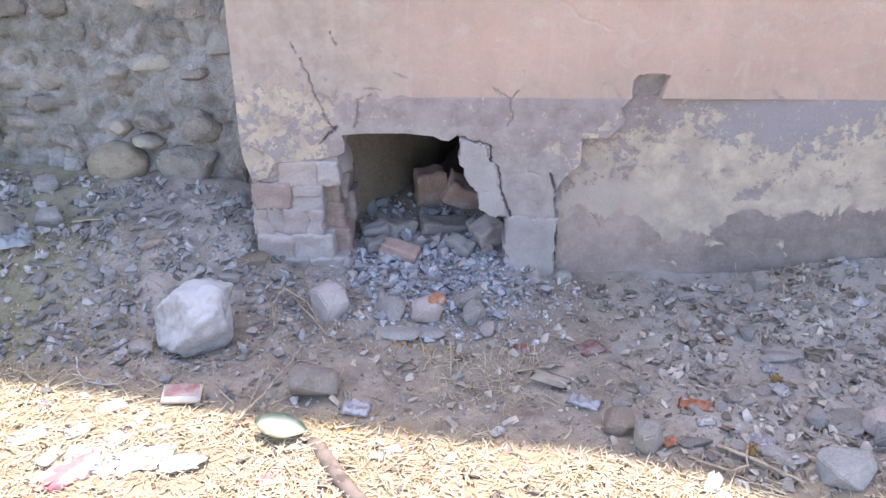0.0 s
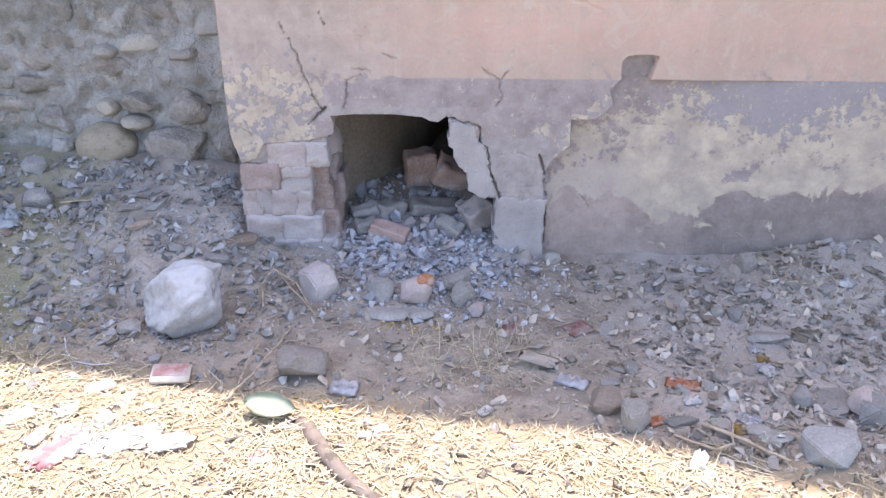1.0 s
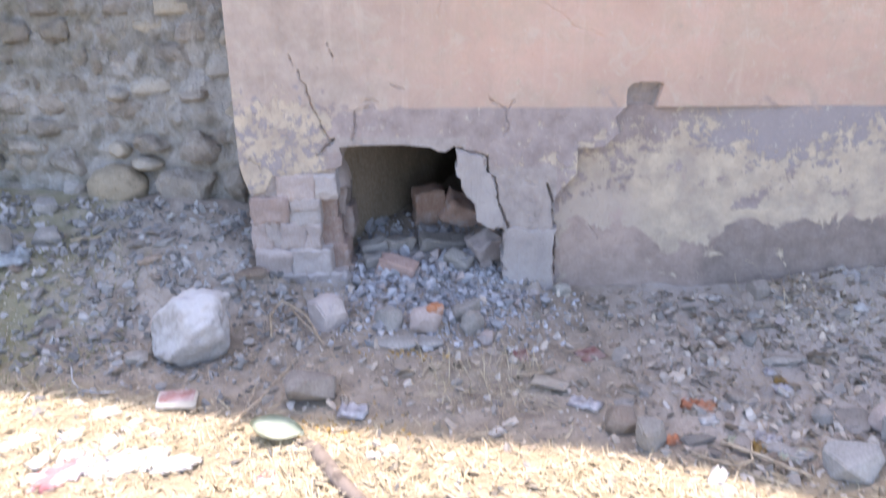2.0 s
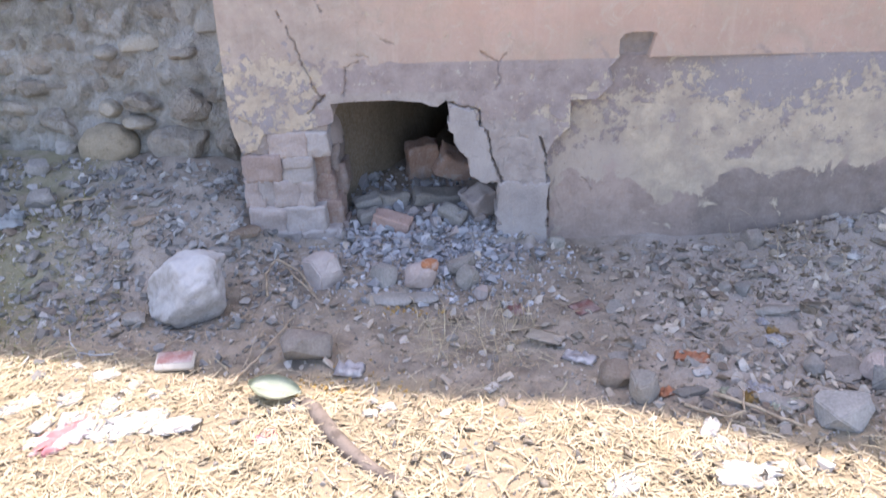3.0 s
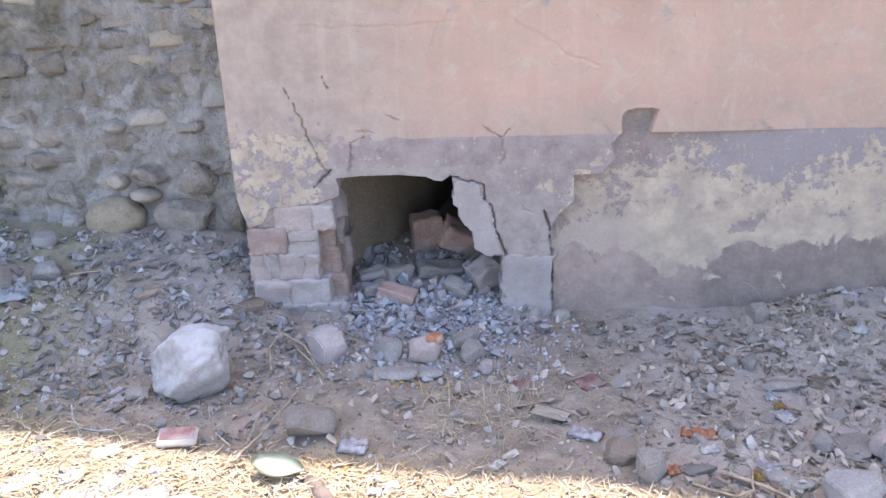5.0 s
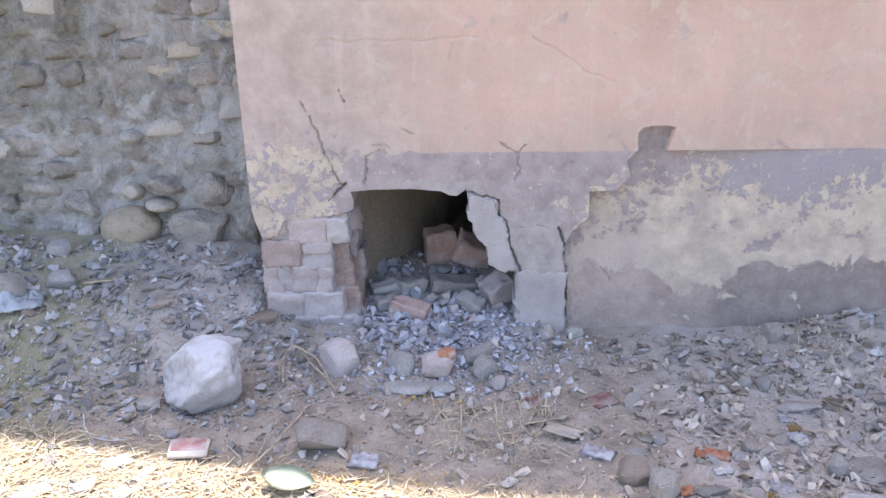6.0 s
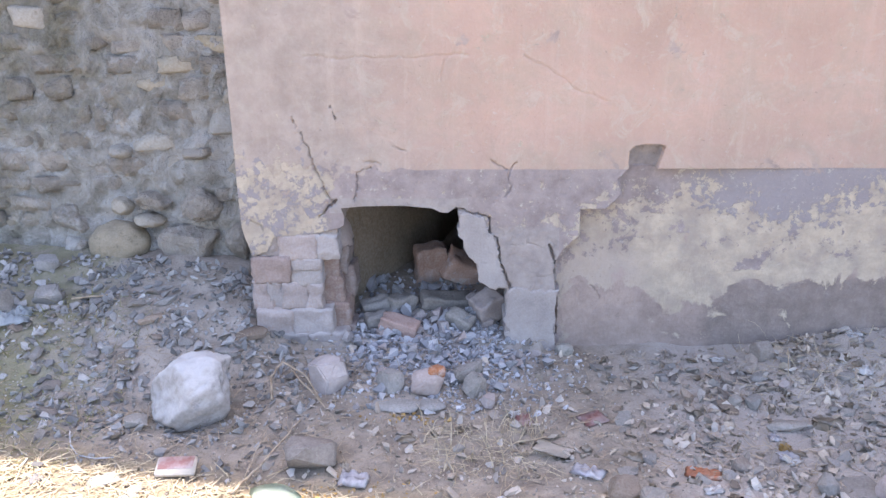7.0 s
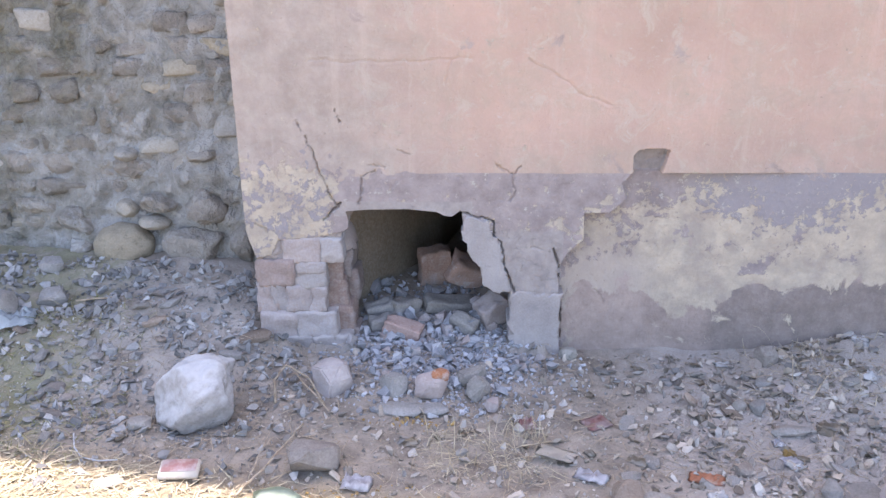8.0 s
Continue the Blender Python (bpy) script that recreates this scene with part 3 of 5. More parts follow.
def build_house_wall():
    xs = steps((FACE_LEFT, 0.66, 0.003), (0.66, 1.5, 0.009), (1.5, 6.0, 0.25))
    zs = [-0.25, -0.1] + steps((-0.06, 0.0, 0.006), (0.0, 0.72, 0.003), (0.72, 0.96, 0.004), (0.96, 1.2, 0.009), (1.2, FACE_TOP, 0.15))
    w = len(xs)
    verts, fields, swallowed = [], [], []
    for z in zs:
        for x in xs:
            px, pz = x, z
            inside = False
            if -0.45 < x < 0.22 and z < 0.52:
                inside = inside_poly(x, z, HOLE)
                d, qx, qz = nearest_on(x, z, HOLE, True)
                if d < 0.0022:
                    px, pz, inside = qx, qz, False
            ragged = FACE_LEFT - 0.004 * fbm(1.0, z * 9, 2.0) + (0.03 * smooth(0.42, 0.30, z) if z < 0.45 else 0.0) + 0.03 * smooth(0.15, 0.0, z)
            px = max(px, ragged)
            verts.append((px, wall_relief(px, pz), pz))
            swallowed.append(inside)
            fields.append(wall_fields(px, pz))
    faces = []
    for j in range(len(zs) - 1):
        for i in range(w - 1):
            quad = (j * w + i, j * w + i + 1, (j + 1) * w + i + 1, (j + 1) * w + i)
            cx, cz = (verts[quad[0]][0] + verts[quad[2]][0]) / 2, (verts[quad[0]][2] + verts[quad[2]][2]) / 2
            if any(swallowed[k] for k in quad) or (-0.45 < cx < 0.22 and cz < 0.52 and inside_poly(cx, cz, HOLE)):
                continue
            faces.append(quad)
    # end face at the corner, top and back give the wall its thickness
    first = [j * w for j in range(len(zs))]
    back = []
    for k in first:
        x, y, z = verts[k]
        row = [k]
        for depth in (0.015, 0.06, 0.2, 0.46):
            verts.append((x + 0.006 * fbm(depth * 9, z * 9, 4) - min(depth, 0.03) * 0.2, y + depth, z))
            fields.append(wall_fields(-0.63, z))
            row.append(len(verts) - 1)
        back.append(row)
    for a, b in zip(back, back[1:]):
        for i in range(4):
            faces.append((a[i + 1], a[i], b[i], b[i + 1]))
    n = len(verts)
    verts += [(FACE_LEFT, 0, FACE_TOP), (6, 0, FACE_TOP), (6, 0.46, FACE_TOP), (FACE_LEFT, 0.46, FACE_TOP), (6, 0, -0.25), (6, 0.46, -0.25)]
    fields += [(0, 0, 0, 0, 0, 0, 0, 0)] * 6
    faces += [(n, n + 1, n + 2, n + 3), (n + 1, n + 4, n + 5, n + 2)]
    ob = sheet("wall_house", verts, faces, MAT_WALL)
    for k, key in enumerate(("dado", "cream", "damp", "bare", "slate", "pale", "wet", "beige")):
        ob.data.attributes.new(key, "FLOAT", "POINT").data.foreach_set("value", [f[k] for f in fields])
    return tagged(ob, "cracked old plaster wall, pink above a peeling grey dado, with a hole broken through its foot", "wall", kind="structure")


wall_house = build_house_wall()


def build_hole_reveal():
    """The broken thickness of the masonry round the hole."""
    line = []
    for (ax, az), (bx, bz) in zip(HOLE, HOLE[1:] + HOLE[:1]):
        count = max(1, round(math.hypot(bx - ax, bz - az) / 0.012))
        line += [(ax + (bx - ax) * i / count, az + (bz - az) * i / count) for i in range(count)]
    verts, faces = [], []
    depths = [0.0, 0.008, 0.02, 0.045, 0.07, 0.1, 0.13, 0.16, 0.19]
    for x, z in line:
        for d in depths:
            grow = 0.012 * smooth(0, 0.03, d) if x > -0.2 else (0.006 * smooth(0, 0.03, d) - 0.05 * smooth(0.02, 0.15, d) * smooth(0.42, 0.3, z))
            out = 1 if x > -0.12 else -1
            r = 0.010 * fbm(x * 18, d * 30, z * 18) * smooth(0, 0.02, d)
            verts.append((x + out * (grow + r), d + (wall_relief(x, z) if d == 0 else 0.004), z + r + (0.01 * smooth(0, 0.03, d) if z > 0.45 else 0)))
    k, n = len(depths), len(line)
    for i in range(n):
        for j in range(k - 1):
            faces.append((i * k + j, i * k + j + 1, ((i + 1) % n) * k + j + 1, ((i + 1) % n) * k + j))
    ob = sheet("broken_edge", verts, faces, MAT_PINKBRICK, wall_house, "broken brick edge of the hole")
    return ob


build_hole_reveal()


def build_chamber():
    """The small dark room behind the hole."""
    path = [(-0.44, 0.17), (-0.345, 0.175), (-0.22, 0.38), (-0.06, 0.66), (0.04, 1.0), (0.34, 1.02), (0.34, 0.6), (0.30, 0.25), (0.32, 0.17)]
    fine = []
    for (ax, ay), (bx, by) in zip(path, path[1:]):
        fine += [(ax + (bx - ax) * i / 8, ay + (by - ay) * i / 8) for i in range(8)]
    fine.append(path[-1])
    verts, faces = [], []
    zs = [-0.1 + 0.05 * i for i in range(14)]
    for x, y in fine:
        for z in zs:
            verts.append((x + 0.004 * fbm(x * 9, y * 9, z * 9), y + 0.004 * fbm(x * 9 + 5, y * 9, z * 9), z))
    k = len(zs)
    for i in range(len(fine) - 1):
        for j in range(k - 1):
            faces.append((i * k + j, (i + 1) * k + j, (i + 1) * k + j + 1, i * k + j + 1))
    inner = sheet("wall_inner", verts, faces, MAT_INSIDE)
    tagged(inner, "olive-brown plastered inner wall of the cavity, its tone darkened for shade", "wall", kind="structure")
    bm = bmesh.new()
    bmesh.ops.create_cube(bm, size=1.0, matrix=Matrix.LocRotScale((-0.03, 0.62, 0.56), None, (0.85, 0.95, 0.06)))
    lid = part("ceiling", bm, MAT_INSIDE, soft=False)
    tagged(lid, "rough plaster roof of the cavity, its tone darkened for shade", "ceiling", kind="structure")
    bm = bmesh.new()
    bmesh.ops.create_cube(bm, size=1.0, matrix=Matrix.LocRotScale((2.7, 1.2, 1.0), None, (6.6, 0.04, 2.5)))
    backing = part("wall_backing", bm, MAT_UNSEEN, soft=False)
    tagged(backing, "plain masonry behind the plaster wall", "wall", kind="structure")


build_chamber()


def box_brick(seed, x0, x1, z0, z1, depth, round_by=0.003, rough=0.0075):
    """A worn brick, its face at y = 0 and centre at the origin in x and z."""
    rng = random.Random(seed)
    bm = bmesh.new()
    bmesh.ops.create_cube(bm, size=1.0)
    bmesh.ops.subdivide_edges(bm, edges=bm.edges[:], cuts=8, use_grid_fill=True)
    w, h = x1 - x0 + 0.0125, z1 - z0 + 0.0125
    off = rng.uniform(0, 99)
    for v in bm.verts:
        p = Vector((v.co.x * w, v.co.y * depth, v.co.z * h))
        inner = Vector((max(-w / 2 + round_by, min(w / 2 - round_by, p.x)), max(-depth / 2 + round_by, min(depth / 2 - round_by, p.y)), max(-h / 2 + round_by, min(h / 2 - round_by, p.z))))
        away = p - inner
        if away.length > 1e-6:
            p = inner + away.normalized() * min(away.length, round_by)
        p += Vector((fbm(p.x * 28 + off, p.z * 28, p.y * 28), fbm(p.x * 28, p.z * 28 + off, p.y * 28), fbm(p.x * 28, p.z * 28, p.y * 28 + off))) * rough
        p += Vector((fbm(p.x * 14 + off, p.z * 14, 3.0), 0.5 * fbm(p.x * 12, p.z * 12, off), fbm(p.x * 14, p.z * 14 + off, 7.0))) * rough * 0.7
        v.co = p + Vector((0, depth / 2, 0))
    return bm


def plate(outline, y0, y1, step=0.008, seed=0.0, jag=0.006):
    """A slab in the plane of the wall with a ragged, slightly bevelled rim."""
    line = []
    for (ax, az), (bx, bz) in zip(outline, outline[1:] + outline[:1]):
        count = max(1, round(math.hypot(bx - ax, bz - az) / step))
        for i in range(count):
            x, z = ax + (bx - ax) * i / count, az + (bz - az) * i / count
            line.append((x + jag * fbm(x * 45, z * 45, seed), z + jag * fbm(x * 45, z * 45, seed + 4)))
    cx, cz = sum(p[0] for p in line) / len(line), sum(p[1] for p in line) / len(line)
    bm = bmesh.new()
    rings = []
    for y, shrink in ((y1, 1.0), (y0 + 0.003, 1.0), (y0, 0.965)):
        rings.append([bm.verts.new((cx + (x - cx) * shrink, y + 0.002 * fbm(x * 30, z * 30, seed), cz + (z - cz) * shrink)) for x, z in line])
    for a, b in zip(rings, rings[1:]):
        for i in range(len(line)):
            bm.faces.new((a[i], a[(i + 1) % len(line)], b[(i + 1) % len(line)], b[i]))
    front = bm.faces.new(rings[-1])
    bmesh.ops.triangulate(bm, faces=[front])
    bmesh.ops.recalc_face_normals(bm, faces=bm.faces[:])
    return bm


PIER_BRICKS = [
    (-0.52, -0.405, 0.312, 0.388, 0), (-0.402, -0.345, 0.311, 0.386, 0), (-0.604, -0.495, 0.232, 0.311, 1), (-0.489, -0.399, 0.228, 0.279, 1), (-0.482, -0.398, 0.283, 0.309, 1),
    (-0.612, -0.564, 0.147, 0.229, 0), (-0.560, -0.525, 0.147, 0.229, 0), (-0.519, -0.445, 0.145, 0.226, 0), (-0.440, -0.400, 0.144, 0.225, 0),
    (-0.600, -0.498, 0.062, 0.142, 0), (-0.492, -0.372, 0.062, 0.140, 0), (-0.582, -0.450, -0.02, 0.057, 0), (-0.444, -0.325, -0.02, 0.057, 0),
]
rng = random.Random(11)
for k, (x0, x1, z0, z1, red) in enumerate(PIER_BRICKS):
    brick = part("brick", box_brick(k, x0, x1, z0, z1, 0.11), MAT_PINKBRICK if red and k == 2 else MAT_BRICK, wall_house)
    lift = 0.002 - 0.005 * rng.random() - (0.012 if z1 < 0.16 else 0)
    brick.matrix_local = pose((x0 + x1) / 2, lift, (z0 + z1) / 2, rng.uniform(-1.5, 1.5), rng.uniform(-1.8, 1.8), rng.uniform(-2, 2))
# bricks set back in the left jamb, broken to red
for x0, x1, z0, z1, y, mat in ((-0.45, -0.355, 0.229, 0.308, 0.045, MAT_JAMB), (-0.45, -0.345, 0.143, 0.228, 0.05, MAT_JAMB), (-0.45, -0.328, 0.060, 0.142, 0.04, MAT_JAMB),
                               (-0.45, -0.348, 0.308, 0.39, 0.05, MAT_BRICK), (-0.45, -0.312, -0.02, 0.06, 0.045, MAT_JAMB), (-0.45, -0.330, 0.229, 0.31, 0.105, MAT_JAMB),
                               (-0.45, -0.315, 0.143, 0.228, 0.115, MAT_JAMB), (-0.45, -0.345, 0.312, 0.40, 0.12, MAT_BRICK)):
    brick = part("brick", box_brick(int(x1 * -900 + z0 * 500), x0, x1, z0, z1, 0.10), mat, wall_house)
    brick.matrix_local = pose((x0 + x1) / 2, y, (z0 + z1) / 2, rng.uniform(-2, 2), rng.uniform(-2, 2), rng.uniform(-4, 2))
# right-hand jamb: a plaster-faced block and the brick below it
JAMB = [(0.181, 0.208), (0.235, 0.212), (0.29, 0.206), (0.327, 0.207), (0.329, 0.16), (0.331, 0.09), (0.329, 0.0), (0.334, -0.07), (0.18, -0.07), (0.183, 0.0), (0.177, 0.06), (0.182, 0.105), (0.176, 0.15)]
part("plaster_slab", plate(JAMB, -0.006, 0.13, seed=9.0, jag=0.018), MAT_PLASTERBIT, wall_house, "pale plaster-faced block of the jamb", soft=False)

# loose plaster slab beside the hole
SLAB = [(0.03, 0.465), (0.075, 0.457), (0.117, 0.44), (0.119, 0.396), (0.144, 0.373), (0.151, 0.31), (0.164, 0.272), (0.181, 0.219), (0.126, 0.216), (0.104, 0.232), (0.089, 0.265),
        (0.083, 0.303), (0.063, 0.316), (0.045, 0.35), (0.046, 0.374), (0.034, 0.396)]


part("plaster_slab", plate(SLAB, -0.007, 0.05, seed=2.0, jag=0.013), MAT_PLASTERBIT, wall_house, "cracked pale plaster slab", soft=False)

# ---------------------------------------------------------------- rubble-stone wall beyond the corner
def stone_face(x, z):
    return 0.30 - 0.12 * (x + 0.6) + 0.2 * z


def build_stone_wall():
    xs = steps((-4.5, -2.0, 0.2), (-2.0, -0.55, 0.012))
    zs = steps((-0.2, 1.3, 0.012), (1.3, 2.25, 0.2))
    verts = [(x, stone_face(x, z) + 0.014 + 0.024 * fbm(x * 5, z * 6, 1.0) + 0.022 * fbm(x * 17, z * 19, 4.0), z) for z in zs for x in xs]
    w = len(xs)
    faces = [(j * w + i, j * w + i + 1, (j + 1) * w + i + 1, (j + 1) * w + i) for j in range(len(zs) - 1) for i in range(w - 1)]
    n = len(verts)
    verts += [(-4.5, 0.78, 2.25), (-0.55, 0.30, 2.25), (-0.55, 1.3, 2.25), (-4.5, 1.3, 2.25)]
    faces.append((n, n + 1, n + 2, n + 3))
    ob = sheet("wall_stone", verts, faces, MAT_MORTAR)
    return tagged(ob, "weathered rubble-stone wall with smeared lime mortar and moss", "wall", kind="structure")


wall_stone = build_stone_wall()
PLACED = [  # x, z, width, height, proud, tan
    (-1.171, 0.207, 0.215, 0.165, 0.075, 1), (-0.919, 0.204, 0.205, 0.148, 0.06, 0), (-1.045, 0.352, 0.130, 0.068, 0.04, 0), (-1.058, 0.289, 0.115, 0.050, 0.055, 1),
    (-0.871, 0.354, 0.155, 0.128, 0.05, 0), (-0.965, 0.082, 0.150, 0.09, 0.05, 0), (-0.796, 0.084, 0.176, 0.10, 0.04, 0), (-0.735, 0.217, 0.115, 0.155, 0.035, 0),
    (-1.351, 0.274, 0.135, 0.118, 0.03, 0), (-1.351, 0.170, 0.11, 0.09, 0.02, 0), (-1.163, 0.329, 0.085, 0.07, 0.03, 1), (-0.868, 0.52, 0.125, 0.058, 0.03, 0), (-1.154, 0.517, 0.095, 0.058, 0.03, 1),
    (-1.162, 0.093, 0.19, 0.07, 0.03, 0),
]
rng = random.Random(5)
for k, (x, z, w, h, proud, tan) in enumerate(PLACED):
    st = part("stone", rock(100 + k, w / 2, 0.08, h / 2, 3 if tan else 9, 0.07 if tan else 0.14, 4, 1.0 if tan else 0.6, (0.82, 1.1) if tan else (0.7, 1.0)), MAT_TANSTONE if tan else MAT_WALLSTONE, wall_stone)
    st.matrix_local = pose(x, stone_face(x, z) + 0.068 - proud * (1.0 if tan else 0.72), z, -8, rng.uniform(-5, 5), 7)
taken = [(x - w / 2, x + w / 2, z - h / 2, z + h / 2) for x, z, w, h, _, _ in PLACED]
z = 0.02
while z < 1.28:
    course = rng.uniform(0.05, 0.10)
    x = -2.15 + rng.uniform(0, 0.1)
    while x < -0.60:
        w = rng.uniform(0.06, 0.19)
        cx, cz = x + w / 2, z + course / 2 + rng.uniform(-0.008, 0.008)
        if not any(a - 0.02 < cx < b + 0.02 and c - 0.02 < cz < d + 0.02 for a, b, c, d in taken):
            tan = rng.random() < (0.3 if cx > -1.1 else 0.08)
            st = part("stone", rock(int(cx * 1000) + int(cz * 77000), w / 2 * 1.02, 0.045, course / 2, 7, 0.2, 3, 0.34, (0.75, 1.15)), MAT_TANSTONE if tan else MAT_WALLSTONE, wall_stone)
            st.matrix_local = pose(cx, stone_face(cx, cz) + 0.045 + rng.uniform(-0.004, 0.022), cz, -11, rng.uniform(-4, 4), 7 + rng.uniform(-3, 3))
        x += w + rng.uniform(0.002, 0.014)
    z += course + rng.uniform(0.002, 0.01)

# unseen slab added overhead, skewed and wavy to shape the ground's shadow edge
def build_shade_slab():
    bm = bmesh.new()
    low = []
    for i in range(281):
        x = -5.0 + 0.04 * i
        low.append((x, SHADE_EDGE_A + (SHADE_EDGE_B - SHADE_EDGE_A) * i / 280 - 0.17 * min(1.7, max(0.0, x - 0.5)) + 0.022 * fbm(i * 0.06, 0.5, 2.0)))
    low += [(6.2, 6.0), (-5.0, 6.0)]
    rings = [[bm.verts.new((x, y, zz)) for x, y in low] for zz in (FACE_TOP, FACE_TOP + 0.05)]
    bm.faces.new(rings[0][::-1])
    bm.faces.new(rings[1])
    for i in range(len(low)):
        k = (i + 1) % len(low)
        bm.faces.new((rings[0][i], rings[0][k], rings[1][k], rings[1][i]))
    ob = part("roof", bm, MAT_UNSEEN, soft=False)
    return tagged(ob, "unseen grey slab added over the walls to shade the ground", "roof", kind="structure")


build_shade_slab()

# ---------------------------------------------------------------- stones and litter on the ground
def rest(ob, x, y, lift=0.0, rx=0, ry=0, rz=0):
    ob.matrix_world = pose(x, y, ground_z(x, y) + lift, rx, ry, rz)
    return ob


def stone_thing(name, seed, x, y, sx, sy, sz, mat, label, rz=0.0, group="", sink=0.58, points=19, boxy=0.78):
    ob = part(name, block(seed, sx * 1.08, sy * 1.08, sz * 1.08, points, boxy), mat, soft=True)
    ob.data.set_sharp_from_angle(angle=radians(32))
    rest(ob, x, y, sz * sink, 0, 0, rz)
    return tagged(ob, label, "stone", group)


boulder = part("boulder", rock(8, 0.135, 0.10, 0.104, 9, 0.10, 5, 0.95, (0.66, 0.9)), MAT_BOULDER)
rest(boulder, -0.708, -0.385, 0.075, 0, -30, 20)
tagged(boulder, "large pale boulder with sky-lightened top colour lying on dark soil", "stone")
stone_thing("stone", 21, -0.345, -0.247, 0.062, 0.055, 0.058, MAT_PLASTERBIT, "pale angular stone beside the rubble fan", 30, points=26, boxy=0.55)
stone_thing("stone", 22, -0.172, -0.275, 0.046, 0.04, 0.04, MAT_STONE, "grey blocky stone in the rubble fan", 40)
stone_thing("stone", 24, 0.058, -0.2, 0.05, 0.045, 0.045, MAT_STONE, "grey blocky stone in the rubble fan", 70)
stone_thing("stone", 25, 0.435, -0.764, 0.045, 0.04, 0.042, MAT_BROWN, "brown rounded stone on bare soil", 0)
stone_thing("stone", 26, 0.487, -0.824, 0.05, 0.045, 0.047, MAT_STONE, "grey rounded stone on bare soil", 30)
stone_thing("stone", 27, -0.343, -0.644, 0.07, 0.05, 0.055, MAT_BROWN, "brown angular stone beside dry sticks", 15, points=26, boxy=0.65)
stone_thing("stone", 28, 0.92, -0.934, 0.072, 0.056, 0.05, MAT_STONE, "large grey flat-topped stone among litter", 5)
stone_thing("stone", 29, 1.085, -0.784, 0.05, 0.05, 0.045, MAT_STONE, "grey stone among litter", 50)
stone_thing("stone", 30, 0.955, -0.09, 0.036, 0.034, 0.04, MAT_BROWN, "brown stone at the foot of the wall", 20)
stone_thing("stone", 31, 0.812, -0.332, 0.022, 0.02, 0.018, MAT_STONE, "small grey pebble on bare soil", 20)
stone_thing("stone", 32, 0.862, -0.344, 0.028, 0.026, 0.024, MAT_STONE, "small grey pebble on bare soil", 60)
stone_thing("stone", 33, 0.975, -0.253, 0.02, 0.016, 0.014, MAT_PLASTERBIT, "small pale pebble on bare soil", 60)
stone_thing("stone", 34, 0.935, -0.724, 0.036, 0.03, 0.03, MAT_STONE, "grey stone among litter", 80)
stone_thing("stone", 35, -0.14, -0.361, 0.085, 0.035, 0.012, MAT_STONE, "flat grey slab lying below the rubble", -4)
stone_thing("stone", 36, -0.055, -0.349, 0.05, 0.03, 0.012, MAT_STONE, "flat grey slab lying below the rubble", 12)
stone_thing("stone", 37, 0.92, -0.448, 0.065, 0.03, 0.016, MAT_STONE, "flat grey slab among dry grass", 6)
stone_thing("stone", 38, 0.83, -0.864, 0.045, 0.03, 0.008, MAT_STONE, "thin grey plate of stone among litter", 0)
stone_thing("stone", 39, 0.36, 0.005 - 0.03, 0.03, 0.025, 0.025, MAT_TANSTONE, "ochre stone at the foot of the wall", 0)
stone_thing("stone", 40, -1.45, 0.02, 0.06, 0.05, 0.05, MAT_STONE, "grey stone by the rubble wall", 0)
stone_thing("stone", 41, -1.32, 0.12, 0.055, 0.045, 0.035, MAT_STONE, "grey stone by the rubble wall", 30)
stone_thing("stone", 42, -0.62, -0.06, 0.06, 0.035, 0.015, MAT_BROWN, "flat brown stone by the brick pier", 25)
stone_thing("stone", 43, -0.94, -0.02, 0.05, 0.018, 0.012, MAT_BROWN, "long brown stone splinter", 40)

frag = part("brick_fragment", block(23, 0.058, 0.046, 0.052), MAT_PLASTERBIT)
tagged(rest(frag, -0.062, -0.275, 0.034, 0, 0, 30), "broken dusty brick lump with an orange end", "brick")
clod = part("orange_end", block(51, 0.032, 0.028, 0.026), MAT_REDBRICK, frag, "orange broken face")
clod.matrix_local = pose(0.024, -0.012, 0.026)

# bricks and rubble in the cavity
for k, (x, y, zz, sx, sy, sz, mat, rx, ry, rz, label) in enumerate((
        (-0.062, 0.33, 0.14, 0.10, 0.075, 0.13, MAT_JAMB, 8, -4, 12, "dusty pink brick standing in the cavity"),
        (0.06, 0.31, 0.12, 0.16, 0.10, 0.075, MAT_REDBRICK, 20, 28, 15, "orange-red brick tipped over in the cavity"),
        (-0.01, 0.16, 0.09, 0.16, 0.08, 0.03, MAT_STONE, 4, 8, 10, "flat grey slab lying in the cavity"),
        (0.145, 0.09, 0.10, 0.085, 0.08, 0.075, MAT_PINKBRICK, 10, -20, 30, "dusty brick end beside the jamb"),
        (-0.17, 0.02, 0.068, 0.115, 0.06, 0.045, MAT_PINKBRICK, 6, 10, -14, "dusty pink half brick on the rubble"),
        (-0.24, 0.13, 0.085, 0.08, 0.06, 0.05, MAT_STONE, 6, -8, 12, "grey broken brick on the rubble"),
        (-0.15, 0.15, 0.09, 0.09, 0.07, 0.05, MAT_STONE, -6, 9, 35, "grey broken brick on the rubble"),
        (0.02, 0.06, 0.075, 0.07, 0.05, 0.035, MAT_STONE, 12, 12, -30, "grey broken brick on the rubble"),
        (-0.235, 0.06, 0.07, 0.06, 0.05, 0.04, MAT_STONE, 12, 0, 10, "grey broken brick on the rubble"))):
    ob = part("brick", box_brick(300 + k, -sx / 2, sx / 2, -sz / 2, sz / 2, sy, 0.009), mat)
    ob.matrix_world = pose(x, y, max(zz - 0.012, ground_z(x, y) + sz * 0.40), rx, ry, rz)
    tagged(ob, label, "brick", "bricks in the cavity")

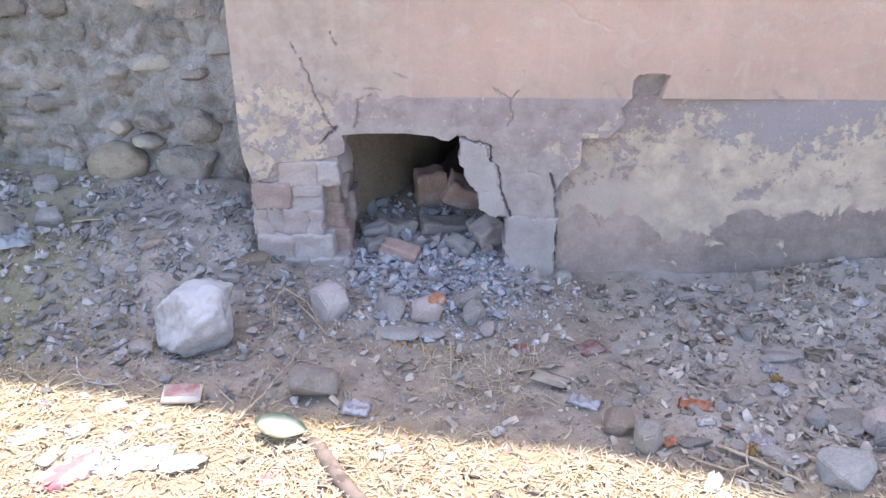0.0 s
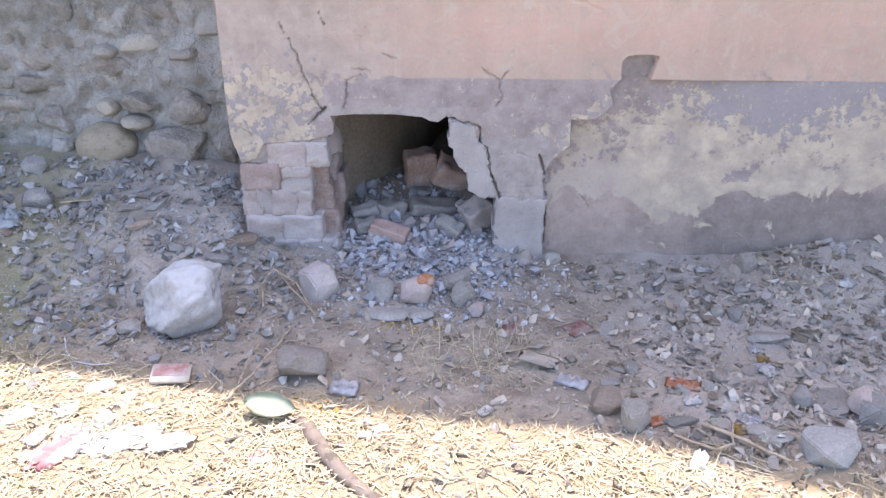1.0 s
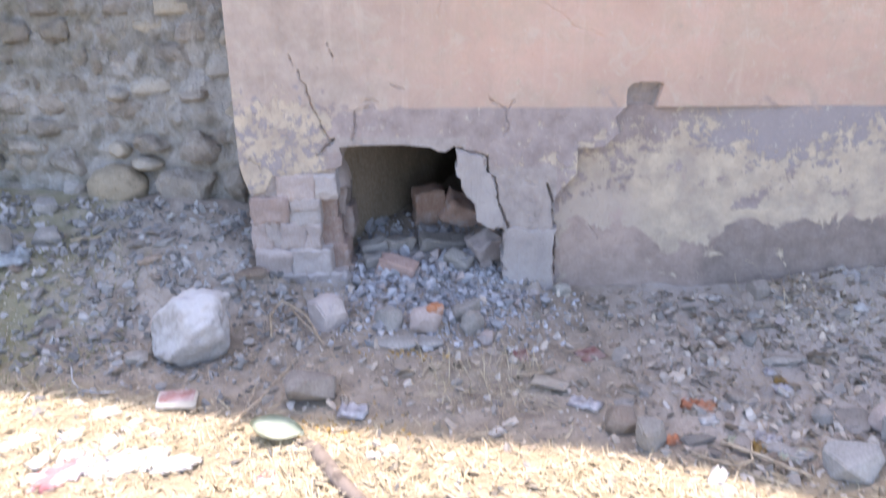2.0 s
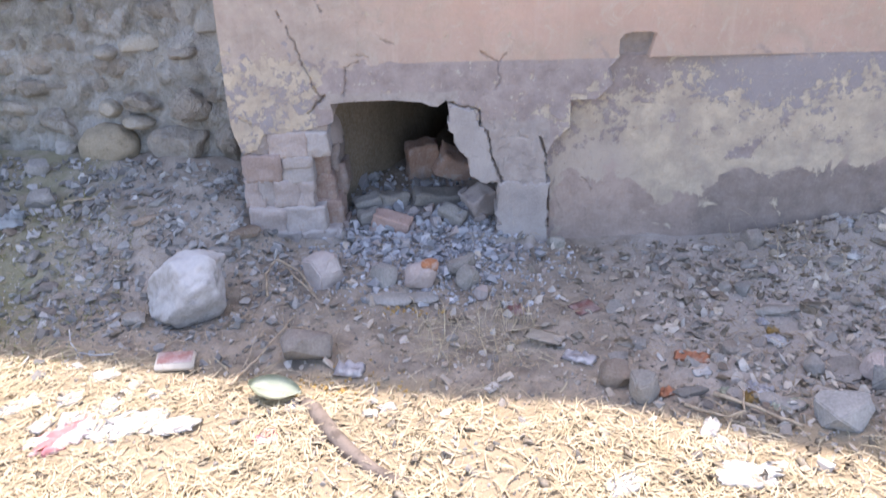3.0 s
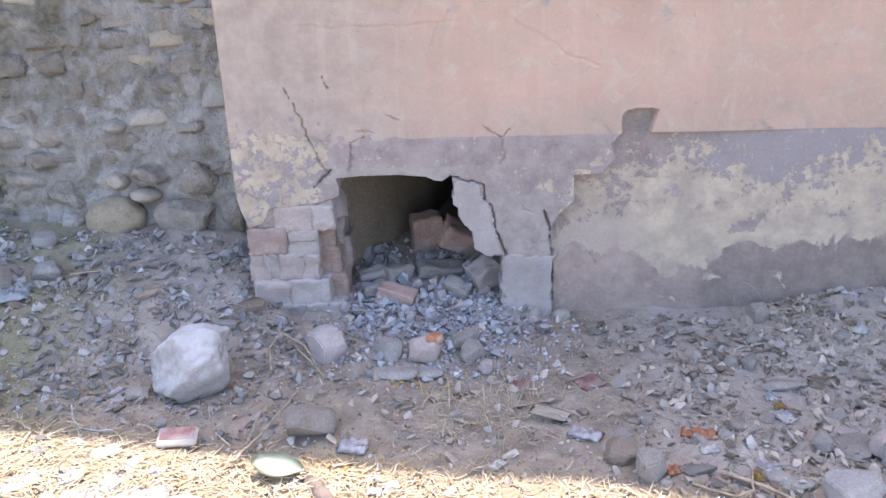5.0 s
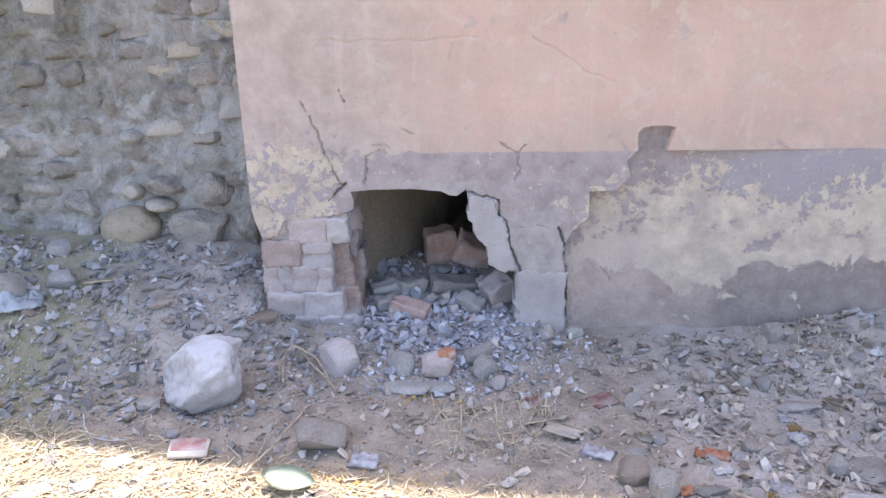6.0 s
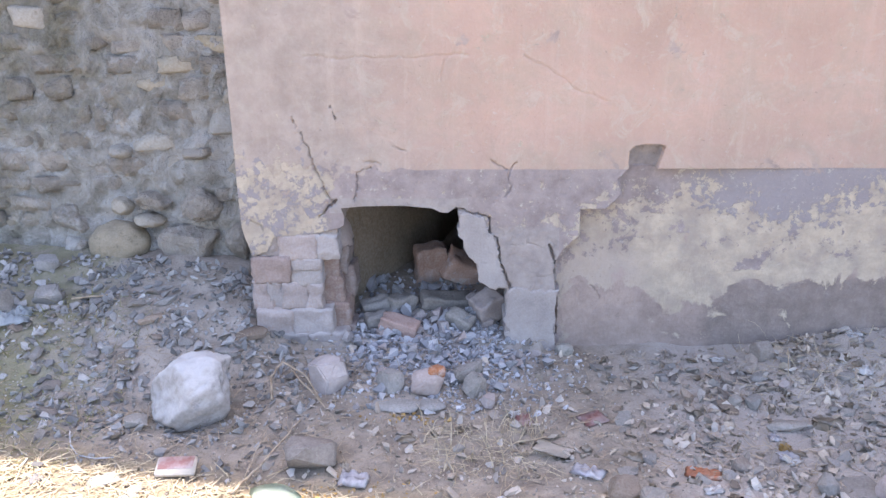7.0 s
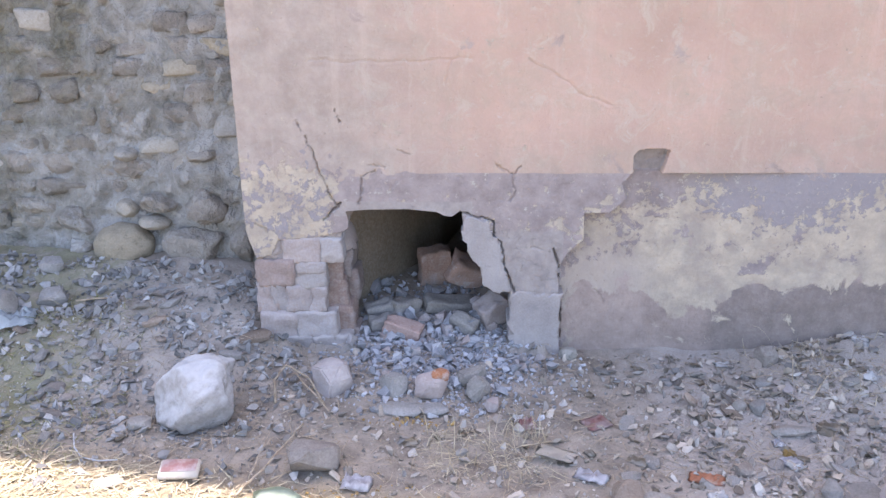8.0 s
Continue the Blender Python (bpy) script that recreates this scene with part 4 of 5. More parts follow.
# rubble fan: counted stones on shared meshes
shards = []
for k in range(10):
    bm = shard(400 + k, 10, 0.6)
    data = bpy.data.meshes.new("rubble_stone")
    bm.to_mesh(data)
    bm.free()
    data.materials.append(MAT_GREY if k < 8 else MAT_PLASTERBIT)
    shards.append(data)
loose = []
for k in range(8):
    bm = block(700 + k, 1.05, 0.8, 0.45, 14)
    data = bpy.data.meshes.new("stone")
    bm.to_mesh(data)
    bm.free()
    data.shade_smooth()
    data.set_sharp_from_angle(angle=radians(32))
    data.materials.append(MAT_STONE if k % 2 else MAT_BROWN)
    loose.append(data)
rng = random.Random(77)
count = 0
while count < 300:
    x, y = rng.gauss(-0.04, 0.17), rng.gauss(-0.05, 0.16)
    if not (-0.42 < x < 0.34 and -0.38 < y < 0.34) or (y > 0.0 and not -0.30 < x < 0.16):
        continue
    if y < -0.2 and abs(x + 0.02) > 0.34:
        continue
    size = rng.choice((0.013, 0.015, 0.018, 0.022, 0.027, 0.034))
    if y > 0.02:
        size *= 1.3
    ob = new("rubble_stone", shards[rng.randrange(10)])
    ob.matrix_world = pose(x, y, ground_z(x, y) + size * 0.35 + 0.006 * rng.random()) @ any_turn(rng, 0.6).to_4x4() @ Matrix.Diagonal((size, size, size, 1))
    tagged(ob, "blue-grey chip of broken masonry in the rubble fan", "stone", "rubble below the hole")
    count += 1

# flat stones lying loose along both walls
for k in range(100):
    if k < 45:
        x, y = rng.uniform(-1.5, -0.55), rng.uniform(-0.55, 0.22)
        where = "grey stone lying on the bank by the rubble wall"
        if math.hypot(x + 0.71, y + 0.36) < 0.2:
            continue
    else:
        x, y = rng.uniform(0.45, 1.45), rng.uniform(-0.95, -0.06)
        where = "grey-brown stone lying along the house wall"
    size = rng.choice((0.018, 0.022, 0.027, 0.034))
    ob = new("stone", loose[rng.randrange(8)])
    ob.matrix_world = pose(x, y, ground_z(x, y) + size * 0.2) @ any_turn(rng, 0.25).to_4x4() @ Matrix.Diagonal((size * rng.uniform(0.8, 1.3), size, size * rng.uniform(0.6, 1.0), 1))
    tagged(ob, where, "stone", "stones along the walls")

# smaller chips, past counting
def spots(seed, number, box, size, keep, tilt=0.6, lift=0.3):
    rng = random.Random(seed)
    out = []
    while len(out) < number:
        x, y = rng.uniform(box[0], box[1]), rng.uniform(box[2], box[3])
        if rng.random() > keep(x, y) or (y > stone_face(x, 0.1) - 0.05 if x < FACE_LEFT else (y > -0.005 and not (-0.32 < x < 0.17))):
            continue
        s = size[0] * (size[1] / size[0]) ** (rng.random() ** 1.6)
        out.append((x, y, ground_z(x, y) + s * lift, s, any_turn(rng, tilt)))
    return out


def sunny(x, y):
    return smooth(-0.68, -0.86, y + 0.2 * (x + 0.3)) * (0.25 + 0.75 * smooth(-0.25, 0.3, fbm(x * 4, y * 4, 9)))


def fan(x, y):
    return math.exp(-((x + 0.03) / 0.25) ** 2 - ((y + 0.08) / 0.2) ** 2)


def left_debris(x, y):
    return smooth(-0.3, -0.6, x) * smooth(-0.75, -0.35, y) * (0.35 + 0.65 * smooth(-0.1, 0.4, fbm(x * 5, y * 5, 3)))


def right_debris(x, y):
    return 0.15 + 0.85 * smooth(0.45, 0.8, x) * smooth(-0.1, 0.35, fbm(x * 4, y * 4, 6) + 0.25)


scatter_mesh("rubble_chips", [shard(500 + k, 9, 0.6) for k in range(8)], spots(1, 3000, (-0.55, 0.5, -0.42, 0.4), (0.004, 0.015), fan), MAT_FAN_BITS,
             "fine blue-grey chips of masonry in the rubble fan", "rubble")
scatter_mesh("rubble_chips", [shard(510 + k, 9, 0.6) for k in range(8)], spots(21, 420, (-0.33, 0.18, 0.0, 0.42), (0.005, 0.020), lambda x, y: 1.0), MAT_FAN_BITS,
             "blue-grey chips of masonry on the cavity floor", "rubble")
scatter_mesh("stone_chips", [shard(520 + k, 9, 0.34) for k in range(8)], spots(2, 3000, (-1.75, -0.35, -0.75, 0.45), (0.005, 0.030), left_debris), MAT_GREY_BITS,
             "grey slaty chips strewn by the rubble wall", "rubble")
scatter_mesh("stone_chips", [shard(540 + k, 9, 0.3) for k in range(8)], spots(3, 3800, (-0.5, 1.7, -1.1, 0.0), (0.005, 0.027), right_debris), MAT_BROWN_BITS,
             "brown and grey chips strewn along the wall", "rubble")
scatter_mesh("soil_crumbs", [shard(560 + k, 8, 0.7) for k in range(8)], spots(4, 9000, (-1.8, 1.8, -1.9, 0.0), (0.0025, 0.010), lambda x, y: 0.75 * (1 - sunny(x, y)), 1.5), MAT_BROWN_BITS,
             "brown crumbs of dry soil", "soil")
scatter_mesh("ochre_crumbs", [shard(580 + k, 8, 0.8) for k in range(6)], spots(5, 160, (-0.45, 0.05, -0.86, -0.36), (0.004, 0.012), lambda x, y: math.exp(-((x + 0.25) / 0.12) ** 2 - ((y + 0.78) / 0.05) ** 2) + math.exp(-((x + 0.1) / 0.08) ** 2 - ((y + 0.41) / 0.03) ** 2), 1.5), MAT_YELLOWBIT,
             "ochre crumbs of clay", "soil")


# ---------------------------------------------------------------- straw, dead leaves, twigs
def straw_mesh(name, seed, number, box, keep, length, width, material, label, category, upright=0.15):
    rng = random.Random(seed)
    verts, faces = [], []
    made = 0
    while made < number:
        x, y = rng.uniform(box[0], box[1]), rng.uniform(box[2], box[3])
        if rng.random() > keep(x, y):
            continue
        ang, L = rng.uniform(0, 6.283), length * rng.uniform(0.3, 1.3)
        bend, rise = rng.gauss(0, 0.5), max(0.0, rng.gauss(0, upright))
        base = len(verts)
        px, py, pz = x, y, ground_z(x, y) + 0.002 + rng.random() * 0.006
        hw = width * rng.uniform(0.5, 1.2)
        for s in range(5):
            a = ang + bend * (s / 4)
            sx, sy = -math.sin(a) * hw * (1 - 0.15 * s), math.cos(a) * hw * (1 - 0.15 * s)
            verts += [(px + sx, py + sy, pz), (px, py, pz + hw * 0.8), (px - sx, py - sy, pz)]
            px, py = px + math.cos(a) * L / 4, py + math.sin(a) * L / 4
            pz = max(ground_z(px, py) + 0.0015, pz + (rise * (1 - s / 3.0) + rng.gauss(0, 0.06)) * L / 4)
        for s in range(4):
            k = base + 3 * s
            faces += [(k, k + 1, k + 4, k + 3), (k + 1, k + 2, k + 5, k + 4)]
        made += 1
    ob = sheet(name, verts, faces, material)
    return tagged(ob, label, category, kind="stuff")


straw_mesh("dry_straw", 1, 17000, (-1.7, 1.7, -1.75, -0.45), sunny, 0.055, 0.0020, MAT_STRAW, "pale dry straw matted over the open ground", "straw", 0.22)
straw_mesh("dry_straw", 2, 2800, (-1.7, 1.7, -1.0, 0.0), lambda x, y: 0.3 + 0.7 * smooth(0.1, 0.4, fbm(x * 3, y * 3, 2)), 0.05, 0.0014, MAT_TWIG, "thin dry grass scattered on the soil", "straw", 0.5)
straw_mesh("dry_grass", 3, 240, (-0.08, 0.26, -0.68, -0.45), lambda x, y: 1.0, 0.06, 0.0012, MAT_STRAW, "small tuft of dry grass", "grass", 1.6)
straw_mesh("dry_grass", 4, 80, (0.9, 1.3, -0.35, -0.02), lambda x, y: 1.0, 0.07, 0.0012, MAT_STRAW, "wisps of dry grass by the wall", "grass", 1.2)
straw_mesh("dry_grass", 5, 1100, (-1.8, -0.95, -0.7, 0.1), lambda x, y: 0.6, 0.035, 0.0014, plain_material("dull_grass", (0.19, 0.19, 0.08), (0.30, 0.26, 0.13), 20), "short dull green grass by the rubble wall", "grass", 0.9)
scatter_mesh("dead_leaves", [crumpled(600 + k, 1.6, 1.0, 0.35, 5, 4, 0.4, 0.05) for k in range(6)], spots(8, 1100, (-1.6, 1.7, -1.75, 0.0), (0.008, 0.026), lambda x, y: 0.12 + 0.6 * smooth(0.45, 0.8, x) + 0.4 * sunny(x, y), 0.35, 0.15), MAT_LITTER,
             "curled dead leaves and husks", "leaves", soft=True)
scatter_mesh("straw_husks", [crumpled(650 + k, 1.6, 1.0, 0.4, 4, 3, 0.5, 0.05) for k in range(6)], spots(9, 2600, (-1.6, 1.7, -1.75, -0.5), (0.004, 0.013), sunny, 0.4, 0.2), MAT_STRAW,
             "pale chopped husks in the straw", "straw", soft=True)

for points, radius, label in (
        (((-0.525, -0.774, 0.012), (-0.48, -0.694, 0.02), (-0.44, -0.594, 0.03), (-0.395, -0.492, 0.045)), 0.0036, "long bare stick leaning over the soil"),
        (((-0.50, -0.694, 0.01), (-0.49, -0.634, 0.035), (-0.47, -0.554, 0.06)), 0.002, "thin dry stalk standing on bare soil"),
        (((-0.50, -0.344, 0.02), (-0.515, -0.275, 0.055), (-0.49, -0.22, 0.075), (-0.42, -0.253, 0.05), (-0.36, -0.344, 0.015)), 0.004, "looped dry stem beside the rubble"),
        (((-0.46, -0.242, 0.06), (-0.40, -0.309, 0.035), (-0.33, -0.402, 0.012)), 0.003, "thin dry stem beside the rubble"),
        (((0.19, -0.534, 0.008), (0.26, -0.519, 0.012), (0.32, -0.508, 0.01)), 0.003, "thin straight twig on the soil"),
        (((-1.22, 0.06, 0.15), (-1.10, 0.07, 0.16), (-1.0, 0.02, 0.12)), 0.003, "thin dry twig by the rubble wall"),
        (((0.66, -0.834, 0.012), (0.74, -0.894, 0.015), (0.83, -0.964, 0.012)), 0.006, "curved brown twig among the litter"),
        (((1.02, -0.12, 0.05), (1.00, -0.18, 0.10), (0.995, -0.22, 0.03)), 0.002, "thin dry stalk by the wall"),
        (((0.58, -0.874, 0.01), (0.66, -0.934, 0.02), (0.71, -0.914, 0.02), (0.73, -0.834, 0.015)), 0.004, "curved brown twig among the litter")):
    pts = [Vector(p) for p in points]
    fine = []
    for a, b in zip(pts, pts[1:]):
        fine += [a.lerp(b, i / 4) + Vector((rng.gauss(0, 1), rng.gauss(0, 1), rng.gauss(0, 0.5))) * 0.0015 for i in range(4)]
    fine.append(pts[-1])
    ob = part("stick", tube(fine, radius), MAT_TWIG)
    tagged(ob, label, "stick")
wire = part("wire", tube([(-1.01, -0.524, 0.03), (-0.995, -0.564, 0.012), (-0.96, -0.604, 0.008), (-0.91, -0.619, 0.008), (-0.86, -0.619, 0.012)], 0.002, 6, 1.0), MAT_WIRE)
tagged(wire, "bent pale blue plastic wire on the soil", "wire")
ROOT_LINE = [(-0.335, -0.809, -0.02), (-0.305, -0.844, -0.006), (-0.275, -0.899, 0.0), (-0.235, -0.964, 0.003), (-0.195, -1.019, 0.001), (-0.14, -1.074, -0.006), (-0.06, -1.119, -0.016)]
root = part("root", tube(ROOT_LINE, 0.022, 12, 0.75), MAT_ROOT)
tagged(root, "half-buried dark weathered root on the straw", "root")


# ---------------------------------------------------------------- litter
def litter(name, seed, x, y, w, d, h, mat, label, category, rz=0.0, lift=0.002, ragged=0.07, rx=0, ry=0):
    fine = max(10, round(w / 0.007))
    ob = part(name, crumpled(seed, w, d, h * 0.6, fine, max(8, round(fine * d / w)), ragged), mat)
    rest(ob, x, y, lift, rx, ry, rz)
    return tagged(ob, label, category)


card = litter("card_scrap", 1, 0.277, -0.584, 0.105, 0.052, 0.006, MAT_CARD, "stiff grey-brown scrap of card on soil", "card", -28, 0.018, 0.03)
litter("wrapper", 2, 0.357, -0.674, 0.085, 0.045, 0.03, MAT_FOIL, "crumpled pale foil wrapper", "wrapper", -25)
litter("wrapper", 3, 0.645, -0.664, 0.085, 0.045, 0.022, MAT_ORANGE, "torn bright orange wrapper", "wrapper", -15)
litter("wrapper", 4, 0.547, -0.824, 0.04, 0.03, 0.025, MAT_ORANGE, "small orange wrapper beside a stone", "wrapper", 20)
litter("wrapper", 5, 0.21, -0.425, 0.05, 0.06, 0.03, MAT_REDPRINT, "crumpled red and white wrapper", "wrapper", 10)
litter("paper_scrap", 25, 0.19, -0.396, 0.035, 0.035, 0.025, MAT_PAPER, "crumpled white scrap on soil", "paper", 10)
litter("wrapper", 6, 0.402, -0.414, 0.075, 0.065, 0.015, MAT_REDPRINT, "faded red and white wrapper pressed into soil", "wrapper", 30)
litter("paper_scrap", 7, -0.227, -0.714, 0.075, 0.055, 0.04, MAT_FOIL, "crumpled violet-white foil scrap", "paper", -10)
litter("paper_scrap", 26, -0.25, -0.679, 0.02, 0.06, 0.03, MAT_CARD, "grey folded scrap of card", "paper", 10)
litter("paper_scrap", 15, -0.125, -0.864, 0.05, 0.035, 0.02, MAT_PAPER, "small white scrap on straw", "paper", 20)
litter("paper_scrap", 16, -0.16, -0.894, 0.04, 0.025, 0.015, MAT_PAPER, "small white scrap on straw", "paper", -10)
litter("paper_scrap", 17, 0.132, -0.784, 0.045, 0.03, 0.012, MAT_PAPER, "small white scrap at the edge of the shade", "paper", 40)
litter("wrapper", 18, -0.40, -0.954, 0.065, 0.055, 0.02, MAT_PINKBAG, "faded pink wrapper on straw", "wrapper", 10)
litter("wrapper", 19, -0.355, -0.834, 0.03, 0.05, 0.02, MAT_FOIL, "pale pink foil twist beside the leaf", "wrapper", -15)
litter("paper_scrap", 20, -0.93, -0.414, 0.022, 0.045, 0.01, MAT_PAPER, "white scrap among stones", "paper", -30)
litter("paper_scrap", 21, -1.265, -0.09, 0.04, 0.04, 0.03, MAT_PAPER, "white scrap among stones", "paper", 0)
litter("paper_scrap", 22, -1.12, -0.448, 0.02, 0.05, 0.012, MAT_PAPER, "narrow white scrap among stones", "paper", 10)
litter("paper_scrap", 23, 0.78, -0.794, 0.07, 0.03, 0.02, MAT_FOIL, "pale crumpled scrap among litter", "paper", -25)
litter("paper_scrap", 24, 1.24, -0.06, 0.06, 0.03, 0.015, MAT_PAPER, "white scrap at the foot of the wall", "paper", -25)
litter("paper_scrap", 27, 0.62, -0.964, 0.04, 0.06, 0.03, MAT_PAPER, "white scrap on straw", "paper", -25)
litter("paper_scrap", 28, 0.66, -1.114, 0.13, 0.08, 0.025, MAT_PAPER, "crumpled white sheet on straw", "paper", -10, ragged=0.35)
litter("paper_scrap", 29, 0.40, -1.134, 0.09, 0.06, 0.02, MAT_PAPER, "crumpled white sheet on straw", "paper", 25, ragged=0.35)
litter("paper_scrap", 30, 0.88, -0.584, 0.06, 0.035, 0.02, MAT_FOIL, "pale blue-grey scrap among litter", "paper", 15)
litter("plastic_bag", 33, -1.40, -0.02, 0.15, 0.12, 0.05, plain_material("pale_blue_plastic", (0.58, 0.63, 0.66), (0.44, 0.48, 0.51), 20, 0.4), "crumpled pale blue plastic by the rubble wall", "bag", 20)
litter("clay_lump", 31, 0.745, -0.844, 0.035, 0.035, 0.03, MAT_YELLOWBIT, "small ochre lump among litter", "clay", 0)
litter("leaf", 32, 0.705, -0.814, 0.05, 0.035, 0.01, MAT_LEAF, "small green leaf among litter", "leaf", -20)
# sunlit paper and plastic on the straw
litter("paper_scrap", 80, -0.906, -0.807, 0.065, 0.055, 0.014, MAT_PAPER, "flat white paper scrap on sunlit straw", "paper", 20, ragged=0.1)
litter("paper_scrap", 81, -0.857, -0.708, 0.085, 0.05, 0.014, MAT_PAPER, "flat white paper scrap on sunlit straw", "paper", 35, ragged=0.1)
litter("paper_scrap", 82, -0.789, -0.825, 0.1, 0.065, 0.014, MAT_PAPER, "flat white paper scrap on sunlit straw", "paper", 50, ragged=0.1)
litter("paper_scrap", 83, -1.023, -0.837, 0.1, 0.055, 0.014, MAT_PAPER, "flat white paper scrap on sunlit straw", "paper", 40, ragged=0.1)
litter("paper_scrap", 84, -0.869, -0.878, 0.08, 0.055, 0.014, MAT_PAPER, "flat white paper scrap on sunlit straw", "paper", 5, ragged=0.1)
litter("paper_scrap", 85, -0.704, -0.91, 0.14, 0.09, 0.014, MAT_PAPER, "large crumpled white paper glaring in the sun", "paper", 20, ragged=0.3)
litter("paper_scrap", 86, -0.774, -0.939, 0.12, 0.08, 0.014, MAT_PAPER, "large crumpled white paper glaring in the sun", "paper", -25, ragged=0.3)
litter("paper_scrap", 87, -0.94, -0.899, 0.07, 0.05, 0.014, MAT_PAPER, "flat white paper scrap on sunlit straw", "paper", 60, ragged=0.1)
litter("paper_scrap", 88, -0.614, -0.926, 0.1, 0.06, 0.014, MAT_PAPER, "large crumpled white paper glaring in the sun", "paper", 15, ragged=0.3)
litter("paper_scrap", 89, -0.7, -0.803, 0.05, 0.035, 0.014, MAT_PAPER, "flat white paper scrap on sunlit straw", "paper", -30, ragged=0.1)
litter("paper_scrap", 90, -0.766, -0.754, 0.05, 0.03, 0.014, MAT_PAPER, "flat white paper scrap on sunlit straw", "paper", 70, ragged=0.1)
litter("plastic_bag", 13, -0.876, -0.953, 0.15, 0.09, 0.03, MAT_PINKBAG, "crumpled pink and white plastic bag on straw", "bag", 45, ragged=0.3)
litter("leaf", 120, 0.826, -0.867, 0.085, 0.045, 0.014, MAT_LEAF, "curled grey-green leaf among stones", "leaf", 8, ragged=0.2)
litter("wrapper", 121, 0.769, -0.816, 0.06, 0.035, 0.02, MAT_FOIL, "pale violet foil scrap among stones", "wrapper", -20, ragged=0.2)
litter("leaf", 122, 0.703, -0.813, 0.045, 0.04, 0.014, MAT_LEAF, "small green leaf among stones", "leaf", 20, ragged=0.2)
litter("leaf", 123, 1.043, -0.426, 0.08, 0.04, 0.02, MAT_LITTER, "dry curled leaf by the flat slab", "leaf", -15, ragged=0.2)
litter("paper_scrap", 124, 1.216, -0.218, 0.05, 0.05, 0.02, MAT_PAPER, "white scrap in dry grass by the wall", "paper", 40, ragged=0.2)
litter("leaf", 125, 1.15, -0.122, 0.05, 0.03, 0.015, MAT_LITTER, "dry curled leaf by the wall", "leaf", 10, ragged=0.2)
litter("paper_scrap", 126, 1.252, -0.033, 0.06, 0.025, 0.02, MAT_PAPER, "white folded scrap at the foot of the wall", "paper", -10, ragged=0.2)
litter("paper_scrap", 127, 0.834, -0.082, 0.055, 0.03, 0.012, MAT_PAPER, "pale flat scrap at the foot of the wall", "paper", 0, ragged=0.2)
litter("paper_scrap", 128, 0.653, -0.741, 0.05, 0.03, 0.012, MAT_PAPER, "pale scrap beside an orange wrapper", "paper", 15, ragged=0.2)
litter("wrapper", 129, 0.871, -0.504, 0.03, 0.03, 0.02, MAT_FOIL, "small shiny scrap among stones", "wrapper", 0, ragged=0.2)
litter("clay_lump", 130, 0.888, -0.547, 0.035, 0.03, 0.022, MAT_YELLOWBIT, "ochre clod among stones", "clay", 0, ragged=0.2)
litter("paper_scrap", 131, 0.888, -0.615, 0.04, 0.025, 0.015, MAT_PAPER, "small white scrap among stones", "paper", 30, ragged=0.2)
litter("leaf", 132, 0.484, -0.594, 0.06, 0.04, 0.016, MAT_LITTER, "dry curled leaf on bare soil", "leaf", -30, ragged=0.2)
litter("paper_scrap", 133, 0.53, -0.173, 0.02, 0.035, 0.012, MAT_PAPER, "narrow white scrap on soil", "paper", 10, ragged=0.2)
litter("leaf", 134, -0.111, -0.512, 0.05, 0.035, 0.012, MAT_LITTER, "flat dry leaf on soil", "leaf", 25, ragged=0.2)
litter("leaf", 135, 1.243, -0.376, 0.05, 0.035, 0.016, MAT_LITTER, "dry curled leaf in the litter", "leaf", 60, ragged=0.2)
stone_thing("stone", 140, 1.012, -0.72, 0.055, 0.075, 0.012, MAT_STONE, "flat dark grey slate lying among litter", -12)
stone_thing("stone", 141, 1.086, -0.76, 0.05, 0.05, 0.045, MAT_PLASTERBIT, "pale block of stone among litter", 20)
stone_thing("stone", 142, 0.781, -0.837, 0.03, 0.05, 0.008, MAT_STONE, "thin grey plate of stone among litter", 40)
stone_thing("stone", 143, 0.745, -0.63, 0.03, 0.025, 0.02, MAT_BROWN, "small brown stone among litter", 0)
stone_thing("stone", 144, 0.604, -0.828, 0.05, 0.014, 0.014, MAT_BROWN, "dark broken root end on soil", 10)
stone_thing("stone", 145, 0.077, -0.266, 0.04, 0.035, 0.04, MAT_STONE, "grey blocky stone in the rubble fan", 30)
stone_thing("stone", 146, 0.116, -0.324, 0.03, 0.026, 0.024, MAT_PLASTERBIT, "pale stone in the rubble fan", 60)
stone_thing("stone", 147, -0.907, 0.061, 0.05, 0.014, 0.012, MAT_STONE, "long grey splinter of stone on the bank", 50)
stone_thing("stone", 148, -0.954, 0.128, 0.055, 0.014, 0.012, MAT_STONE, "long grey splinter of stone on the bank", 42)
